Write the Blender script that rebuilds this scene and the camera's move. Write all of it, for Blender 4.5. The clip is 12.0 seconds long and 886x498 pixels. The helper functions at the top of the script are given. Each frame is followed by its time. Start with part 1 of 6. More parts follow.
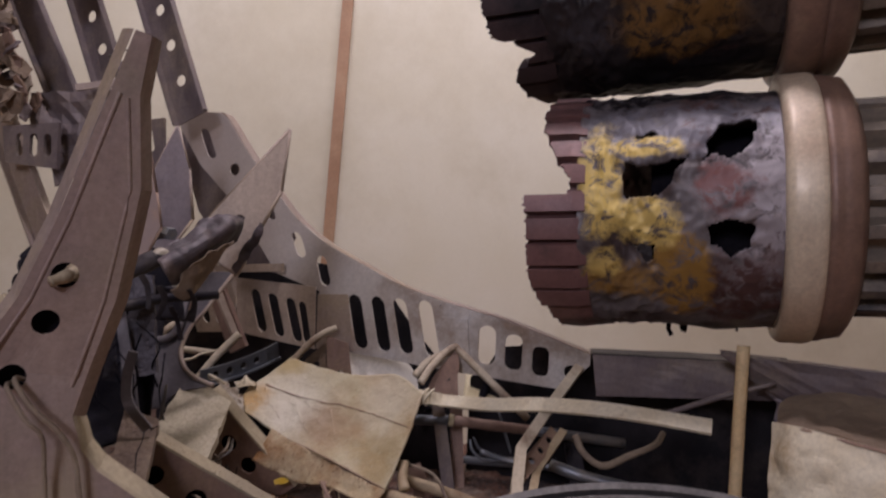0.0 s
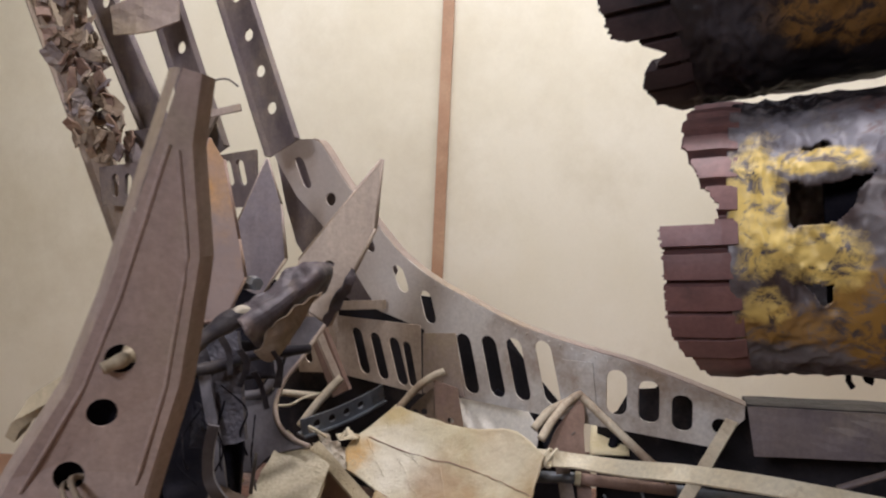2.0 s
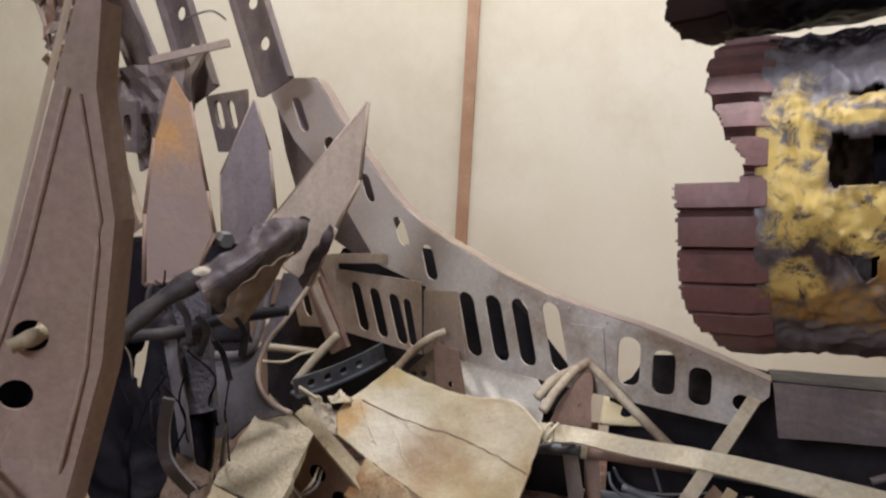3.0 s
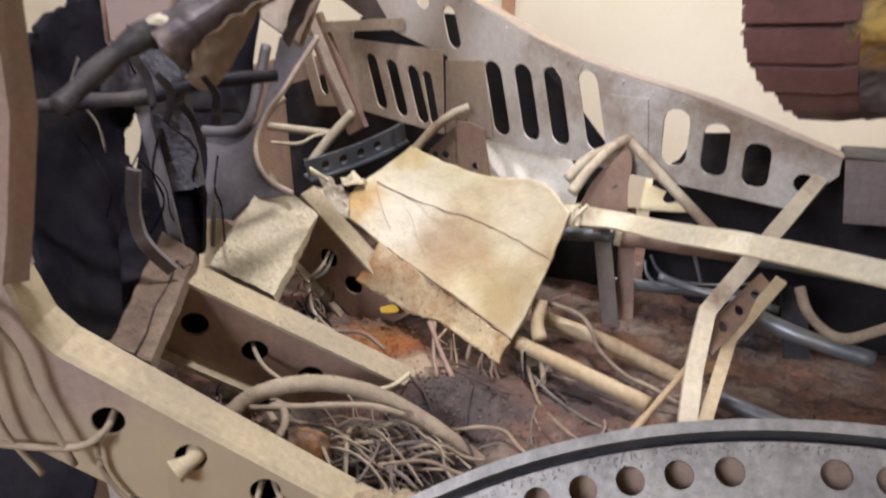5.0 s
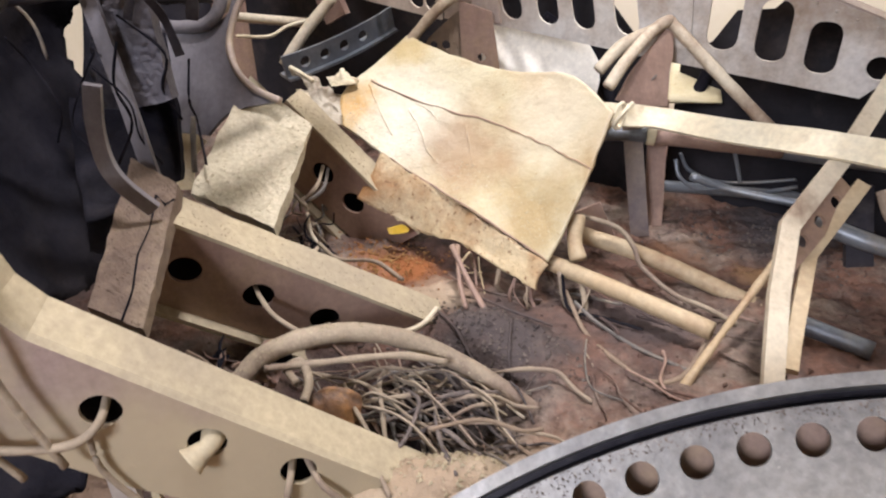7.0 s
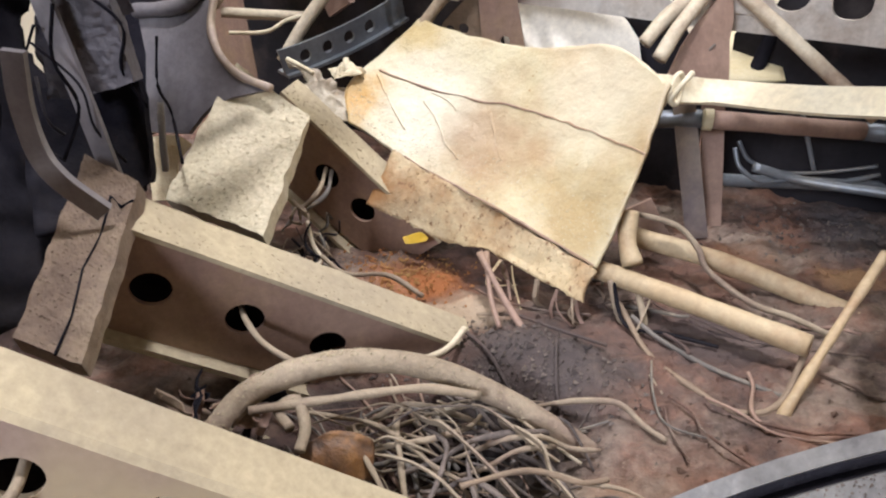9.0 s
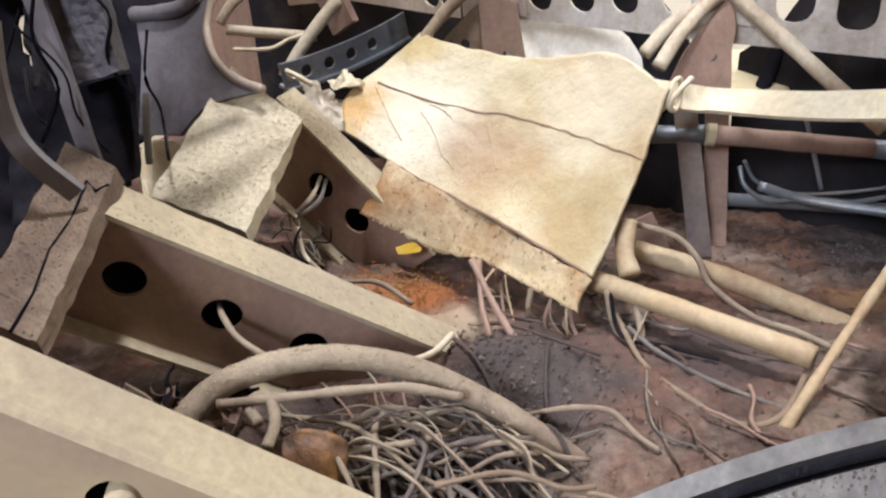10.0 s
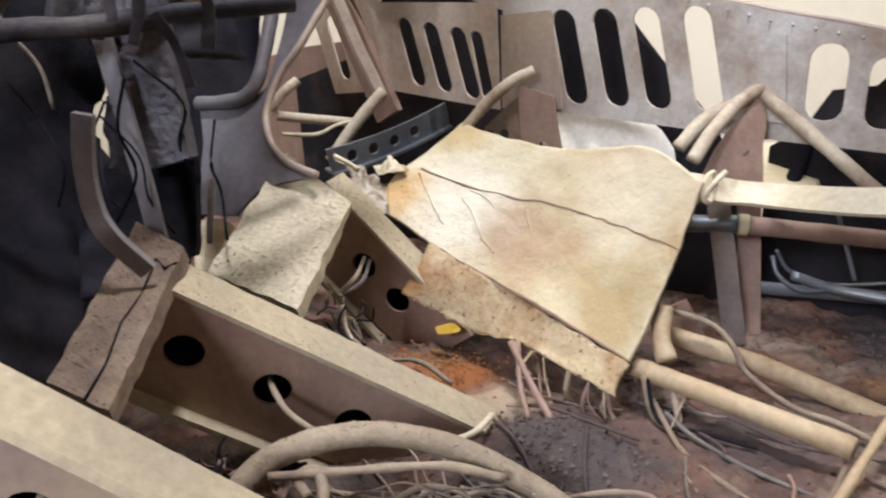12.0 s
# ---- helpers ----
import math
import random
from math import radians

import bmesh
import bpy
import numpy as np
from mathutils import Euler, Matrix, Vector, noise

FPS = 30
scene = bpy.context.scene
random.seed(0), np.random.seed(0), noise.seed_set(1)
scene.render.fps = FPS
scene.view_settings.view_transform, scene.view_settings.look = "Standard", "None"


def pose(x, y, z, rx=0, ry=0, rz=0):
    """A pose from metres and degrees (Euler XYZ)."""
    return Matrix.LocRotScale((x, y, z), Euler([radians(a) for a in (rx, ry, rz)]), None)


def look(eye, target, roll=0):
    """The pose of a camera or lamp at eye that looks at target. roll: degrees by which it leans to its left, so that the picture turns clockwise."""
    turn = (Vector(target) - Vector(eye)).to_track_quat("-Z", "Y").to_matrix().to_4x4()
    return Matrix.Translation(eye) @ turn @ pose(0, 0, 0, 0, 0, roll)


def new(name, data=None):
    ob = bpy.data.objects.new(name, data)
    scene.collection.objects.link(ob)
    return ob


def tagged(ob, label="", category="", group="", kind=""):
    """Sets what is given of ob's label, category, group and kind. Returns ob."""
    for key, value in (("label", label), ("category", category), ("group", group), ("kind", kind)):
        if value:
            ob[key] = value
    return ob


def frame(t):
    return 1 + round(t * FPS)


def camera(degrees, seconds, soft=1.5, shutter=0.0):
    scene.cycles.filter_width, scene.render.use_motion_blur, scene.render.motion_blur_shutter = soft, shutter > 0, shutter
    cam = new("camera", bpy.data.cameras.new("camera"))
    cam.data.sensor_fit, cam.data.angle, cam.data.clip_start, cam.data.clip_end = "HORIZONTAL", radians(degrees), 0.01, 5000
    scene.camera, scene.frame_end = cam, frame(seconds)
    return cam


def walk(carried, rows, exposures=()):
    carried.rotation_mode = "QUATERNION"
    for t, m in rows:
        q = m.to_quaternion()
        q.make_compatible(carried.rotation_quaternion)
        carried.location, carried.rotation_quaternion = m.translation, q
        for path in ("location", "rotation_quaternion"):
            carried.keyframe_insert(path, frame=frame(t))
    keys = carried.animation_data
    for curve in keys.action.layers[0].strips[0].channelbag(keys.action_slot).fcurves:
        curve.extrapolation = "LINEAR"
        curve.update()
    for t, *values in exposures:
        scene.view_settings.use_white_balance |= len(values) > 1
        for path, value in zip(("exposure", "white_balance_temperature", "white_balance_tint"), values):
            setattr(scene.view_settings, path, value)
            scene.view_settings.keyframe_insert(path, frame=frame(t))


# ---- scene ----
cam = camera(62.4, 12.0, soft=2.15, shutter=0.55)
METRES, EYE, TILT, LEAN, TURN = 1.0, 1.2, -1.5, -2.7, 0.0
ROWS = [
    (0.0, 0.0, 0.0, 0.0, 0.0, 0.0, 0.0),
    (0.5, 0.0026, -0.0091, 0.0038, 1.22, -2.08, 0.94),
    (1.0, -0.0184, -0.0036, 0.0388, 1.69, -0.67, 0.78),
    (1.5, -0.0341, 0.0558, 0.0613, 5.61, 1.12, 1.78),
    (2.0, -0.005, 0.1709, 0.0615, 8.84, 0.23, 2.1),
    (2.5, 0.0244, 0.2511, 0.0786, 10.33, -1.73, 1.91),
    (3.0, 0.043, 0.2953, 0.0808, 11.91, -4.41, 1.49),
    (5.0, 0.0664, 0.4271, 0.0172, 16.1, -19.87, 2.34),
    (5.5, 0.0232, 0.4895, -0.0169, 14.69, -24.07, 2.47),
    (6.0, 0.0095, 0.5039, -0.0325, 13.3, -28.16, 1.36),
    (6.5, -0.0149, 0.5102, -0.0165, 12.54, -28.9, 2.15),
    (7.0, -0.049, 0.5377, 0.0034, 11.61, -28.96, 3.21),
    (9.0, -0.0813, 0.6466, -0.0765, 12.17, -26.96, 5.63),
    (9.5, -0.072, 0.6512, -0.0994, 12.89, -25.83, 5.73),
    (10.0, -0.0642, 0.6531, -0.1216, 13.69, -23.17, 5.11),
    (10.5, -0.055, 0.6469, -0.1132, 13.76, -21.29, 5.7),
    (11.0, -0.0536, 0.6394, -0.1094, 14.44, -19.55, 5.67),
    (11.5, -0.0492, 0.6306, -0.1046, 14.82, -18.25, 5.19),
    (12.0, -0.0728, 0.6273, -0.1075, 15.99, -16.9, 4.48),
]
walk(cam, [(t, pose(0, 0, EYE, TILT, LEAN, TURN) @ pose(METRES * x, METRES * y, METRES * z, 90 + pitch, roll, yaw)) for t, x, y, z, yaw, pitch, roll in ROWS],
     exposures=[(0.0, -0.68, 6000, 32), (1.0, -0.13, 5950, 24), (3.0, 0.05, 5900, 18), (5.0, 0.7, 5900, 18), (6.0, 0.95, 5900, 19), (9.5, 0.96, 5750, 15), (12.0, 0.78, 5700, 16)])

# ---- light: a hall lit from overhead; the back-wall wash and front fill are added ----
world = bpy.data.worlds.new("hall_air")
scene.world = world
world.use_nodes = True
world.node_tree.nodes["Background"].inputs[0].default_value = (0.75, 0.8, 1.0, 1)
world.node_tree.nodes["Background"].inputs[1].default_value = 0.03


def area_lamp(name, eye, target, size_x, size_y, watts, colour):
    data = bpy.data.lights.new(name, "AREA")
    data.shape, data.size, data.size_y = "RECTANGLE", size_x, size_y
    data.energy, data.color = watts, colour
    ob = new(name, data)
    ob.matrix_world = look(eye, target)
    return ob


area_lamp("hall_lamp", (0.05, 0.85, 3.4), (-0.1, 1.28, 0.8), 0.24, 0.2, 40, (1.0, 0.94, 0.86))
# Added fill from the front left, with no window behind it.
area_lamp("window_light", (-0.85, -1.7, 2.35), (0.0, 1.3, 0.95), 0.7, 0.7, 44, (0.98, 0.98, 0.98))
# Added wash that brightens the back wall; no fitting is modelled.
area_lamp("wall_lamp", (0.2, 2.5, 3.4), (0.1, 3.75, 1.2), 5.0, 0.4, 70, (1.0, 0.95, 0.86))


# ---- materials ----
def material(name, base, second, rough=0.7, metal=0.0, scale=8.0, stain=None, stain_amount=0.45, bump=0.25, grain=140.0,
             speck=None, specks=0.0, shine=0.5, mottle=0.35, streak=0.0):
    """Two-scale mottled surface: base and second colours in patches, fine grain, stains and relief."""
    m = bpy.data.materials.new(name)
    m.use_nodes = True
    nt = m.node_tree
    N, L = nt.nodes, nt.links
    bsdf = N["Principled BSDF"]
    tc = N.new("ShaderNodeNewGeometry")

    def tex(s, detail=6.0, r=0.6):
        n = N.new("ShaderNodeTexNoise")
        n.inputs["Scale"].default_value, n.inputs["Detail"].default_value, n.inputs["Roughness"].default_value = s, detail, r
        L.new(tc.outputs["Position"], n.inputs["Vector"])
        return n.outputs["Fac"]

    def ramp(src, lo, hi):
        r = N.new("ShaderNodeMapRange")
        r.inputs["From Min"].default_value, r.inputs["From Max"].default_value = lo, hi
        L.new(src, r.inputs["Value"])
        return r.outputs["Result"]

    def mix(fac, a, b, kind="MIX"):
        x = N.new("ShaderNodeMix")
        x.data_type, x.blend_type = "RGBA", kind
        for sock, v in ((x.inputs[0], fac), (x.inputs[6], a), (x.inputs[7], b)):
            if isinstance(v, (int, float)):
                sock.default_value = v
            elif isinstance(v, tuple):
                sock.default_value = (*v, 1)
            else:
                L.new(v, sock)
        return x.outputs[2]

    col = mix(ramp(tex(scale), 0.38, 0.62), base, second)
    if stain:
        col = mix(ramp(tex(scale * 0.55, 8.0, 0.7), 0.62 - stain_amount * 0.3, 0.78 - stain_amount * 0.3), col, stain)
    if speck:
        col = mix(ramp(tex(grain * 0.8, 3.0, 0.75), 0.66 - specks, 0.72 - specks), col, speck)
    if streak:
        sm = N.new("ShaderNodeVectorMath")
        sm.operation, sm.inputs[1].default_value = "MULTIPLY", (1.0, 1.0, 0.10)
        L.new(tc.outputs["Position"], sm.inputs[0])
        sn = N.new("ShaderNodeTexNoise")
        sn.inputs["Scale"].default_value, sn.inputs["Detail"].default_value, sn.inputs["Roughness"].default_value = 70.0, 6.0, 0.7
        L.new(sm.outputs[0], sn.inputs["Vector"])
        col = mix(streak, col, mix(ramp(sn.outputs["Fac"], 0.35, 0.65), (0.45, 0.42, 0.42), (1.2, 1.2, 1.18)), "MULTIPLY")
    fine = ramp(tex(grain, 4.0, 0.7), 0.25, 0.75)
    col = mix(mottle, col, mix(fine, (0.35, 0.35, 0.35), (1.25, 1.25, 1.25)), "MULTIPLY")
    L.new(col, bsdf.inputs["Base Color"])
    rr = N.new("ShaderNodeMapRange")
    rr.inputs["To Min"].default_value, rr.inputs["To Max"].default_value = max(rough - 0.18, 0.05), min(rough + 0.15, 1.0)
    L.new(tex(scale * 3), rr.inputs["Value"])
    L.new(rr.outputs["Result"], bsdf.inputs["Roughness"])
    bsdf.inputs["Metallic"].default_value = metal
    bsdf.inputs["Specular IOR Level"].default_value = shine
    b = N.new("ShaderNodeBump")
    b.inputs["Strength"].default_value, b.inputs["Distance"].default_value = bump, 0.004 if bump >= 0.5 else 0.0018
    h = N.new("ShaderNodeMath")
    h.operation = "ADD"
    L.new(tex(grain * 0.5, 5.0, 0.7), h.inputs[0])
    L.new(tex(scale * 2.5, 4.0), h.inputs[1])
    L.new(h.outputs[0], b.inputs["Height"])
    L.new(b.outputs["Normal"], bsdf.inputs["Normal"])
    return m


DUST = (0.42, 0.34, 0.24)
M_frame = material("dusty_duralumin", (0.35, 0.28, 0.245), (0.41, 0.33, 0.275), 0.62, 0.25, 7, DUST, 0.55, 0.2, streak=0.2)
M_rail = material("sand_dusted_alloy", (0.41, 0.345, 0.225), (0.35, 0.295, 0.205), 0.75, 0.0, 9, (0.49, 0.415, 0.27), 0.55, 0.35, speck=(0.50, 0.44, 0.33), specks=-0.02)
M_girder = material("grey_duralumin", (0.60, 0.59, 0.565), (0.64, 0.61, 0.55), 0.42, 0.15, 6, (0.33, 0.255, 0.19), 0.5, 0.15)
M_steel = material("blue_grey_steel", (0.17, 0.19, 0.22), (0.25, 0.27, 0.29), 0.45, 0.5, 9, (0.33, 0.30, 0.25), 0.4, 0.2)
M_ring = material("worn_grey_ring_alloy", (0.22, 0.215, 0.205), (0.29, 0.28, 0.26), 0.45, 0.3, 8, (0.105, 0.10, 0.108), 0.46, 0.3, speck=(0.42, 0.40, 0.36), specks=-0.02, streak=0.35, mottle=0.5)
# Burnt metal, and also the black of backings that stand for shade.
M_burnt_or_shade = material("burnt_metal_or_shade_black", (0.008, 0.0075, 0.011), (0.017, 0.016, 0.02), 0.8, 0.0, 10, (0.024, 0.021, 0.022), 0.3, 0.6, shine=0.03)
M_soot = material("sooty_sheet", (0.021, 0.019, 0.025), (0.042, 0.038, 0.043), 0.5, 0.1, 8, (0.10, 0.088, 0.082), 0.3, 0.5, shine=0.12)
M_cream = material("cream_doped_sheet", (0.53, 0.455, 0.265), (0.59, 0.535, 0.37), 0.36, 0.0, 6, (0.43, 0.30, 0.15), 0.36, 0.6, 150, speck=(0.36, 0.23, 0.10), specks=0.0, mottle=0.16)
M_flap = material("stained_cream_flap", (0.50, 0.39, 0.22), (0.6, 0.50, 0.32), 0.65, 0.0, 9, (0.30, 0.16, 0.06), 0.5, 0.6, speck=(0.2, 0.11, 0.05), specks=0.06)
M_plaster = material("crumbling_grey_cement", (0.47, 0.415, 0.29), (0.53, 0.47, 0.34), 0.9, 0.0, 22, (0.42, 0.36, 0.24), 0.2, 0.45, 190, speck=(0.32, 0.27, 0.18), specks=-0.08, mottle=0.45)
M_ash = material("grey_ash", (0.12, 0.10, 0.092), (0.20, 0.165, 0.14), 0.95, 0.0, 40, (0.07, 0.06, 0.058), 0.4, 0.8, 150, shine=0.1)
M_clay = material("clay_caked_metal", (0.20, 0.145, 0.10), (0.27, 0.205, 0.14), 0.85, 0.0, 12, (0.25, 0.18, 0.12), 0.4, 0.9, 90)
M_brown = material("brown_primer", (0.275, 0.178, 0.138), (0.33, 0.225, 0.17), 0.65, 0.1, 9, (0.36, 0.25, 0.15), 0.45, 0.3, streak=0.2)
M_dirt = material("red_brown_dirt", (0.20, 0.11, 0.077), (0.10, 0.073, 0.064), 0.95, 0.0, 17, (0.25, 0.195, 0.155), 0.45, 1.0, 85, speck=(0.31, 0.24, 0.18), specks=-0.02, shine=0.1, mottle=0.75)
M_wood = material("pale_wood", (0.76, 0.55, 0.27), (0.80, 0.62, 0.34), 0.7, 0.0, 18, (0.45, 0.33, 0.18), 0.3, 0.3)
M_strap = material("cream_dusted_strap", (0.68, 0.60, 0.42), (0.73, 0.67, 0.50), 0.75, 0.0, 16, (0.44, 0.34, 0.2), 0.35, 0.4)
M_tube = material("dusty_tube", (0.55, 0.475, 0.345), (0.63, 0.56, 0.42), 0.7, 0.1, 14, (0.30, 0.22, 0.15), 0.45, 0.35)
M_rod = material("ochre_tube", (0.42, 0.31, 0.175), (0.50, 0.40, 0.25), 0.65, 0.0, 14, (0.30, 0.19, 0.10), 0.45, 0.3)
M_cable = material("dusty_cable", (0.27, 0.215, 0.15), (0.35, 0.285, 0.20), 0.9, 0.0, 20, (0.22, 0.16, 0.12), 0.45, 0.6)
M_wire = material("grey_wire", (0.17, 0.15, 0.13), (0.11, 0.10, 0.09), 0.75, 0.1, 25, (0.30, 0.25, 0.18), 0.42, 0.4)
M_bulk = material("smoky_grey_sheet", (0.12, 0.11, 0.122), (0.17, 0.158, 0.165), 0.5, 0.1, 7, (0.055, 0.05, 0.055), 0.45, 0.35, streak=0.2)
M_rust = material("orange_rust_crumbs", (0.40, 0.17, 0.05), (0.30, 0.13, 0.05), 0.95, 0.0, 30, (0.45, 0.28, 0.1), 0.4, 0.5)
M_amber_peel = material("burnt_orange_peel", (0.30, 0.15, 0.05), (0.17, 0.085, 0.045), 0.6, 0.0, 40, (0.08, 0.05, 0.035), 0.45, 0.5)
M_rib_plate = material("mauve_dusted_alloy", (0.34, 0.26, 0.23), (0.39, 0.30, 0.25), 0.62, 0.15, 7, (0.33, 0.27, 0.21), 0.4, 0.25, streak=0.2)
M_amber = material("amber_stained_alloy", (0.52, 0.28, 0.09), (0.42, 0.24, 0.11), 0.6, 0.15, 7, (0.3, 0.22, 0.17), 0.25, 0.3)
M_mauve = material("mauve_grey_alloy", (0.17, 0.14, 0.145), (0.22, 0.18, 0.17), 0.55, 0.3, 8, (0.30, 0.25, 0.2), 0.4, 0.25, streak=0.2)
M_fold = material("scorched_mauve_sheet", (0.12, 0.095, 0.10), (0.055, 0.048, 0.055), 0.45, 0.2, 16, (0.24, 0.19, 0.16), 0.3, 0.5, 120, streak=0.3)
M_collar = material("tan_collar", (0.68, 0.57, 0.40), (0.52, 0.39, 0.28), 0.45, 0.1, 5, (0.70, 0.62, 0.46), 0.5, 0.2, streak=0.2)
M_step = material("brown_worn_rim", (0.27, 0.17, 0.12), (0.14, 0.088, 0.068), 0.5, 0.1, 6, (0.32, 0.23, 0.15), 0.45, 0.3)
M_rib = material("oxide_red_ribs", (0.15, 0.075, 0.07), (0.21, 0.11, 0.10), 0.5, 0.15, 9, (0.07, 0.05, 0.05), 0.4, 0.3)
M_char = material("charred_black_ribs", (0.035, 0.026, 0.028), (0.055, 0.036, 0.036), 0.55, 0.1, 12, (0.012, 0.01, 0.012), 0.4, 0.4, shine=0.25)
M_fin = material("sooty_cooling_fins", (0.17, 0.145, 0.12), (0.26, 0.22, 0.17), 0.55, 0.3, 10, (0.04, 0.04, 0.045), 0.45, 0.4)
M_wall = material("cream_hall_wall", (0.71, 0.675, 0.53), (0.76, 0.73, 0.60), 0.9, 0.0, 1.3, (0.64, 0.60, 0.46), 0.5, 0.02, 60, mottle=0.05)
M_seam = material("brown_wall_batten", (0.42, 0.25, 0.15), (0.48, 0.31, 0.19), 0.7, 0.0, 6, (0.36, 0.21, 0.12), 0.4, 0.1)
M_floor = material("red_brown_hall_floor", (0.30, 0.165, 0.10), (0.34, 0.19, 0.12), 0.6, 0.0, 3, (0.24, 0.13, 0.08), 0.4, 0.1)
M_ceiling = material("pale_ceiling", (0.6, 0.57, 0.5), (0.64, 0.6, 0.52), 0.9, 0.0, 2, None, 0.4, 0.05)
M_skin = material("dark_fuselage_skin", (0.016, 0.015, 0.018), (0.03, 0.027, 0.03), 0.7, 0.0, 6, (0.07, 0.058, 0.052), 0.3, 0.4, shine=0.12)
M_post = material("flaked_scorched_paint", (0.065, 0.06, 0.072), (0.10, 0.09, 0.10), 0.6, 0.1, 16, (0.03, 0.028, 0.034), 0.35, 0.6, 120, speck=(0.17, 0.155, 0.15), specks=-0.06)
M_white_skin = material("white_doped_skin", (0.80, 0.76, 0.66), (0.84, 0.80, 0.70), 0.55, 0.0, 6, (0.68, 0.60, 0.46), 0.3, 0.15)
M_pale = material("pale_dusty_alloy", (0.46, 0.38, 0.305), (0.52, 0.43, 0.34), 0.65, 0.1, 8, (0.34, 0.27, 0.21), 0.45, 0.25, streak=0.2)
M_bracket = material("clay_brown_bracket", (0.135, 0.095, 0.07), (0.19, 0.138, 0.098), 0.85, 0.0, 16, (0.25, 0.19, 0.13), 0.4, 0.7, 90)
M_foil = material("dusty_crushed_foil", (0.40, 0.355, 0.27), (0.50, 0.45, 0.36), 0.5, 0.25, 22, (0.24, 0.18, 0.12), 0.45, 0.5)
M_yellow = material("yellow_lead", (0.62, 0.40, 0.03), (0.7, 0.5, 0.06), 0.5, 0.0, 20, None, 0.3, 0.2)


def scorched(name, zones, bare, soot):
    """Burnt barrel paint: bare metal and soot with flaking zones of colour, laid out along and round the barrel."""
    m = material(name, bare, soot, 0.50, 0.05, 9, (0.15, 0.06, 0.045), 0.30, 0.35, 60, shine=0.4)
    nt = m.node_tree
    N, L = nt.nodes, nt.links
    bsdf = N["Principled BSDF"]
    col = bsdf.inputs["Base Color"].links[0].from_socket
    uv = N.new("ShaderNodeUVMap")
    uv.uv_map = "unrolled"
    n = N.new("ShaderNodeTexNoise")
    n.inputs["Scale"].default_value, n.inputs["Detail"].default_value, n.inputs["Roughness"].default_value = 16.0, 9.0, 0.72
    L.new(uv.outputs[0], n.inputs["Vector"])
    fl = N.new("ShaderNodeTexNoise")
    fl.inputs["Scale"].default_value, fl.inputs["Detail"].default_value, fl.inputs["Roughness"].default_value = 34.0, 8.0, 0.75
    fl.inputs["Distortion"].default_value = 0.8
    L.new(uv.outputs[0], fl.inputs["Vector"])
    for along, around, w, h, tone, amount in zones:
        d = N.new("ShaderNodeVectorMath")
        d.operation, d.inputs[1].default_value = "SUBTRACT", (along, around * 0.2, 0)
        L.new(uv.outputs[0], d.inputs[0])
        q = N.new("ShaderNodeVectorMath")
        q.operation, q.inputs[1].default_value = "DIVIDE", (w, h * 0.2, 1)
        L.new(d.outputs[0], q.inputs[0])
        far = N.new("ShaderNodeVectorMath")
        far.operation = "LENGTH"
        L.new(q.outputs[0], far.inputs[0])
        e = N.new("ShaderNodeMath")
        e.operation, e.inputs[1].default_value = "MULTIPLY_ADD", 2.2
        L.new(n.outputs["Fac"], e.inputs[0])
        L.new(far.outputs["Value"], e.inputs[2])
        r = N.new("ShaderNodeMapRange")
        r.inputs["From Min"].default_value, r.inputs["From Max"].default_value = 2.25, 1.85
        r.inputs["To Max"].default_value = amount
        L.new(e.outputs[0], r.inputs["Value"])
        chip = N.new("ShaderNodeMapRange")
        chip.inputs["From Min"].default_value, chip.inputs["From Max"].default_value = 0.40, 0.50
        L.new(fl.outputs["Fac"], chip.inputs["Value"])
        g = N.new("ShaderNodeMath")
        g.operation = "MULTIPLY"
        L.new(r.outputs["Result"], g.inputs[0])
        L.new(chip.outputs["Result"], g.inputs[1])
        x = N.new("ShaderNodeMix")
        x.data_type = "RGBA"
        L.new(g.outputs[0], x.inputs[0])
        L.new(col, x.inputs[6])
        x.inputs[7].default_value = (*tone, 1)
        col = x.outputs[2]
    L.new(col, bsdf.inputs["Base Color"])
    return m


def dusted(m, tone, axis, none_at, full_at, amount):
    """Dry dust that has settled from none_at to full_at along an axis, with an uneven edge."""
    nt = m.node_tree
    N, L = nt.nodes, nt.links
    bsdf = N["Principled BSDF"]
    old = bsdf.inputs["Base Color"].links[0].from_socket
    geo, sep = N.new("ShaderNodeNewGeometry"), N.new("ShaderNodeSeparateXYZ")
    L.new(geo.outputs["Position"], sep.inputs[0])
    n = N.new("ShaderNodeTexNoise")
    n.inputs["Scale"].default_value, n.inputs["Detail"].default_value = 11.0, 8.0
    L.new(geo.outputs["Position"], n.inputs["Vector"])
    add = N.new("ShaderNodeMath")
    add.operation, add.inputs[1].default_value = "MULTIPLY_ADD", 0.45
    L.new(n.outputs["Fac"], add.inputs[0])
    L.new(sep.outputs[axis], add.inputs[2])
    r = N.new("ShaderNodeMapRange")
    r.inputs["From Min"].default_value, r.inputs["From Max"].default_value = none_at + 0.225, full_at + 0.225
    r.inputs["To Max"].default_value = amount
    L.new(add.outputs[0], r.inputs["Value"])
    x = N.new("ShaderNodeMix")
    x.data_type = "RGBA"
    L.new(r.outputs["Result"], x.inputs[0])
    L.new(old, x.inputs[6])
    x.inputs[7].default_value = (*tone, 1)
    L.new(x.outputs[2], bsdf.inputs["Base Color"])


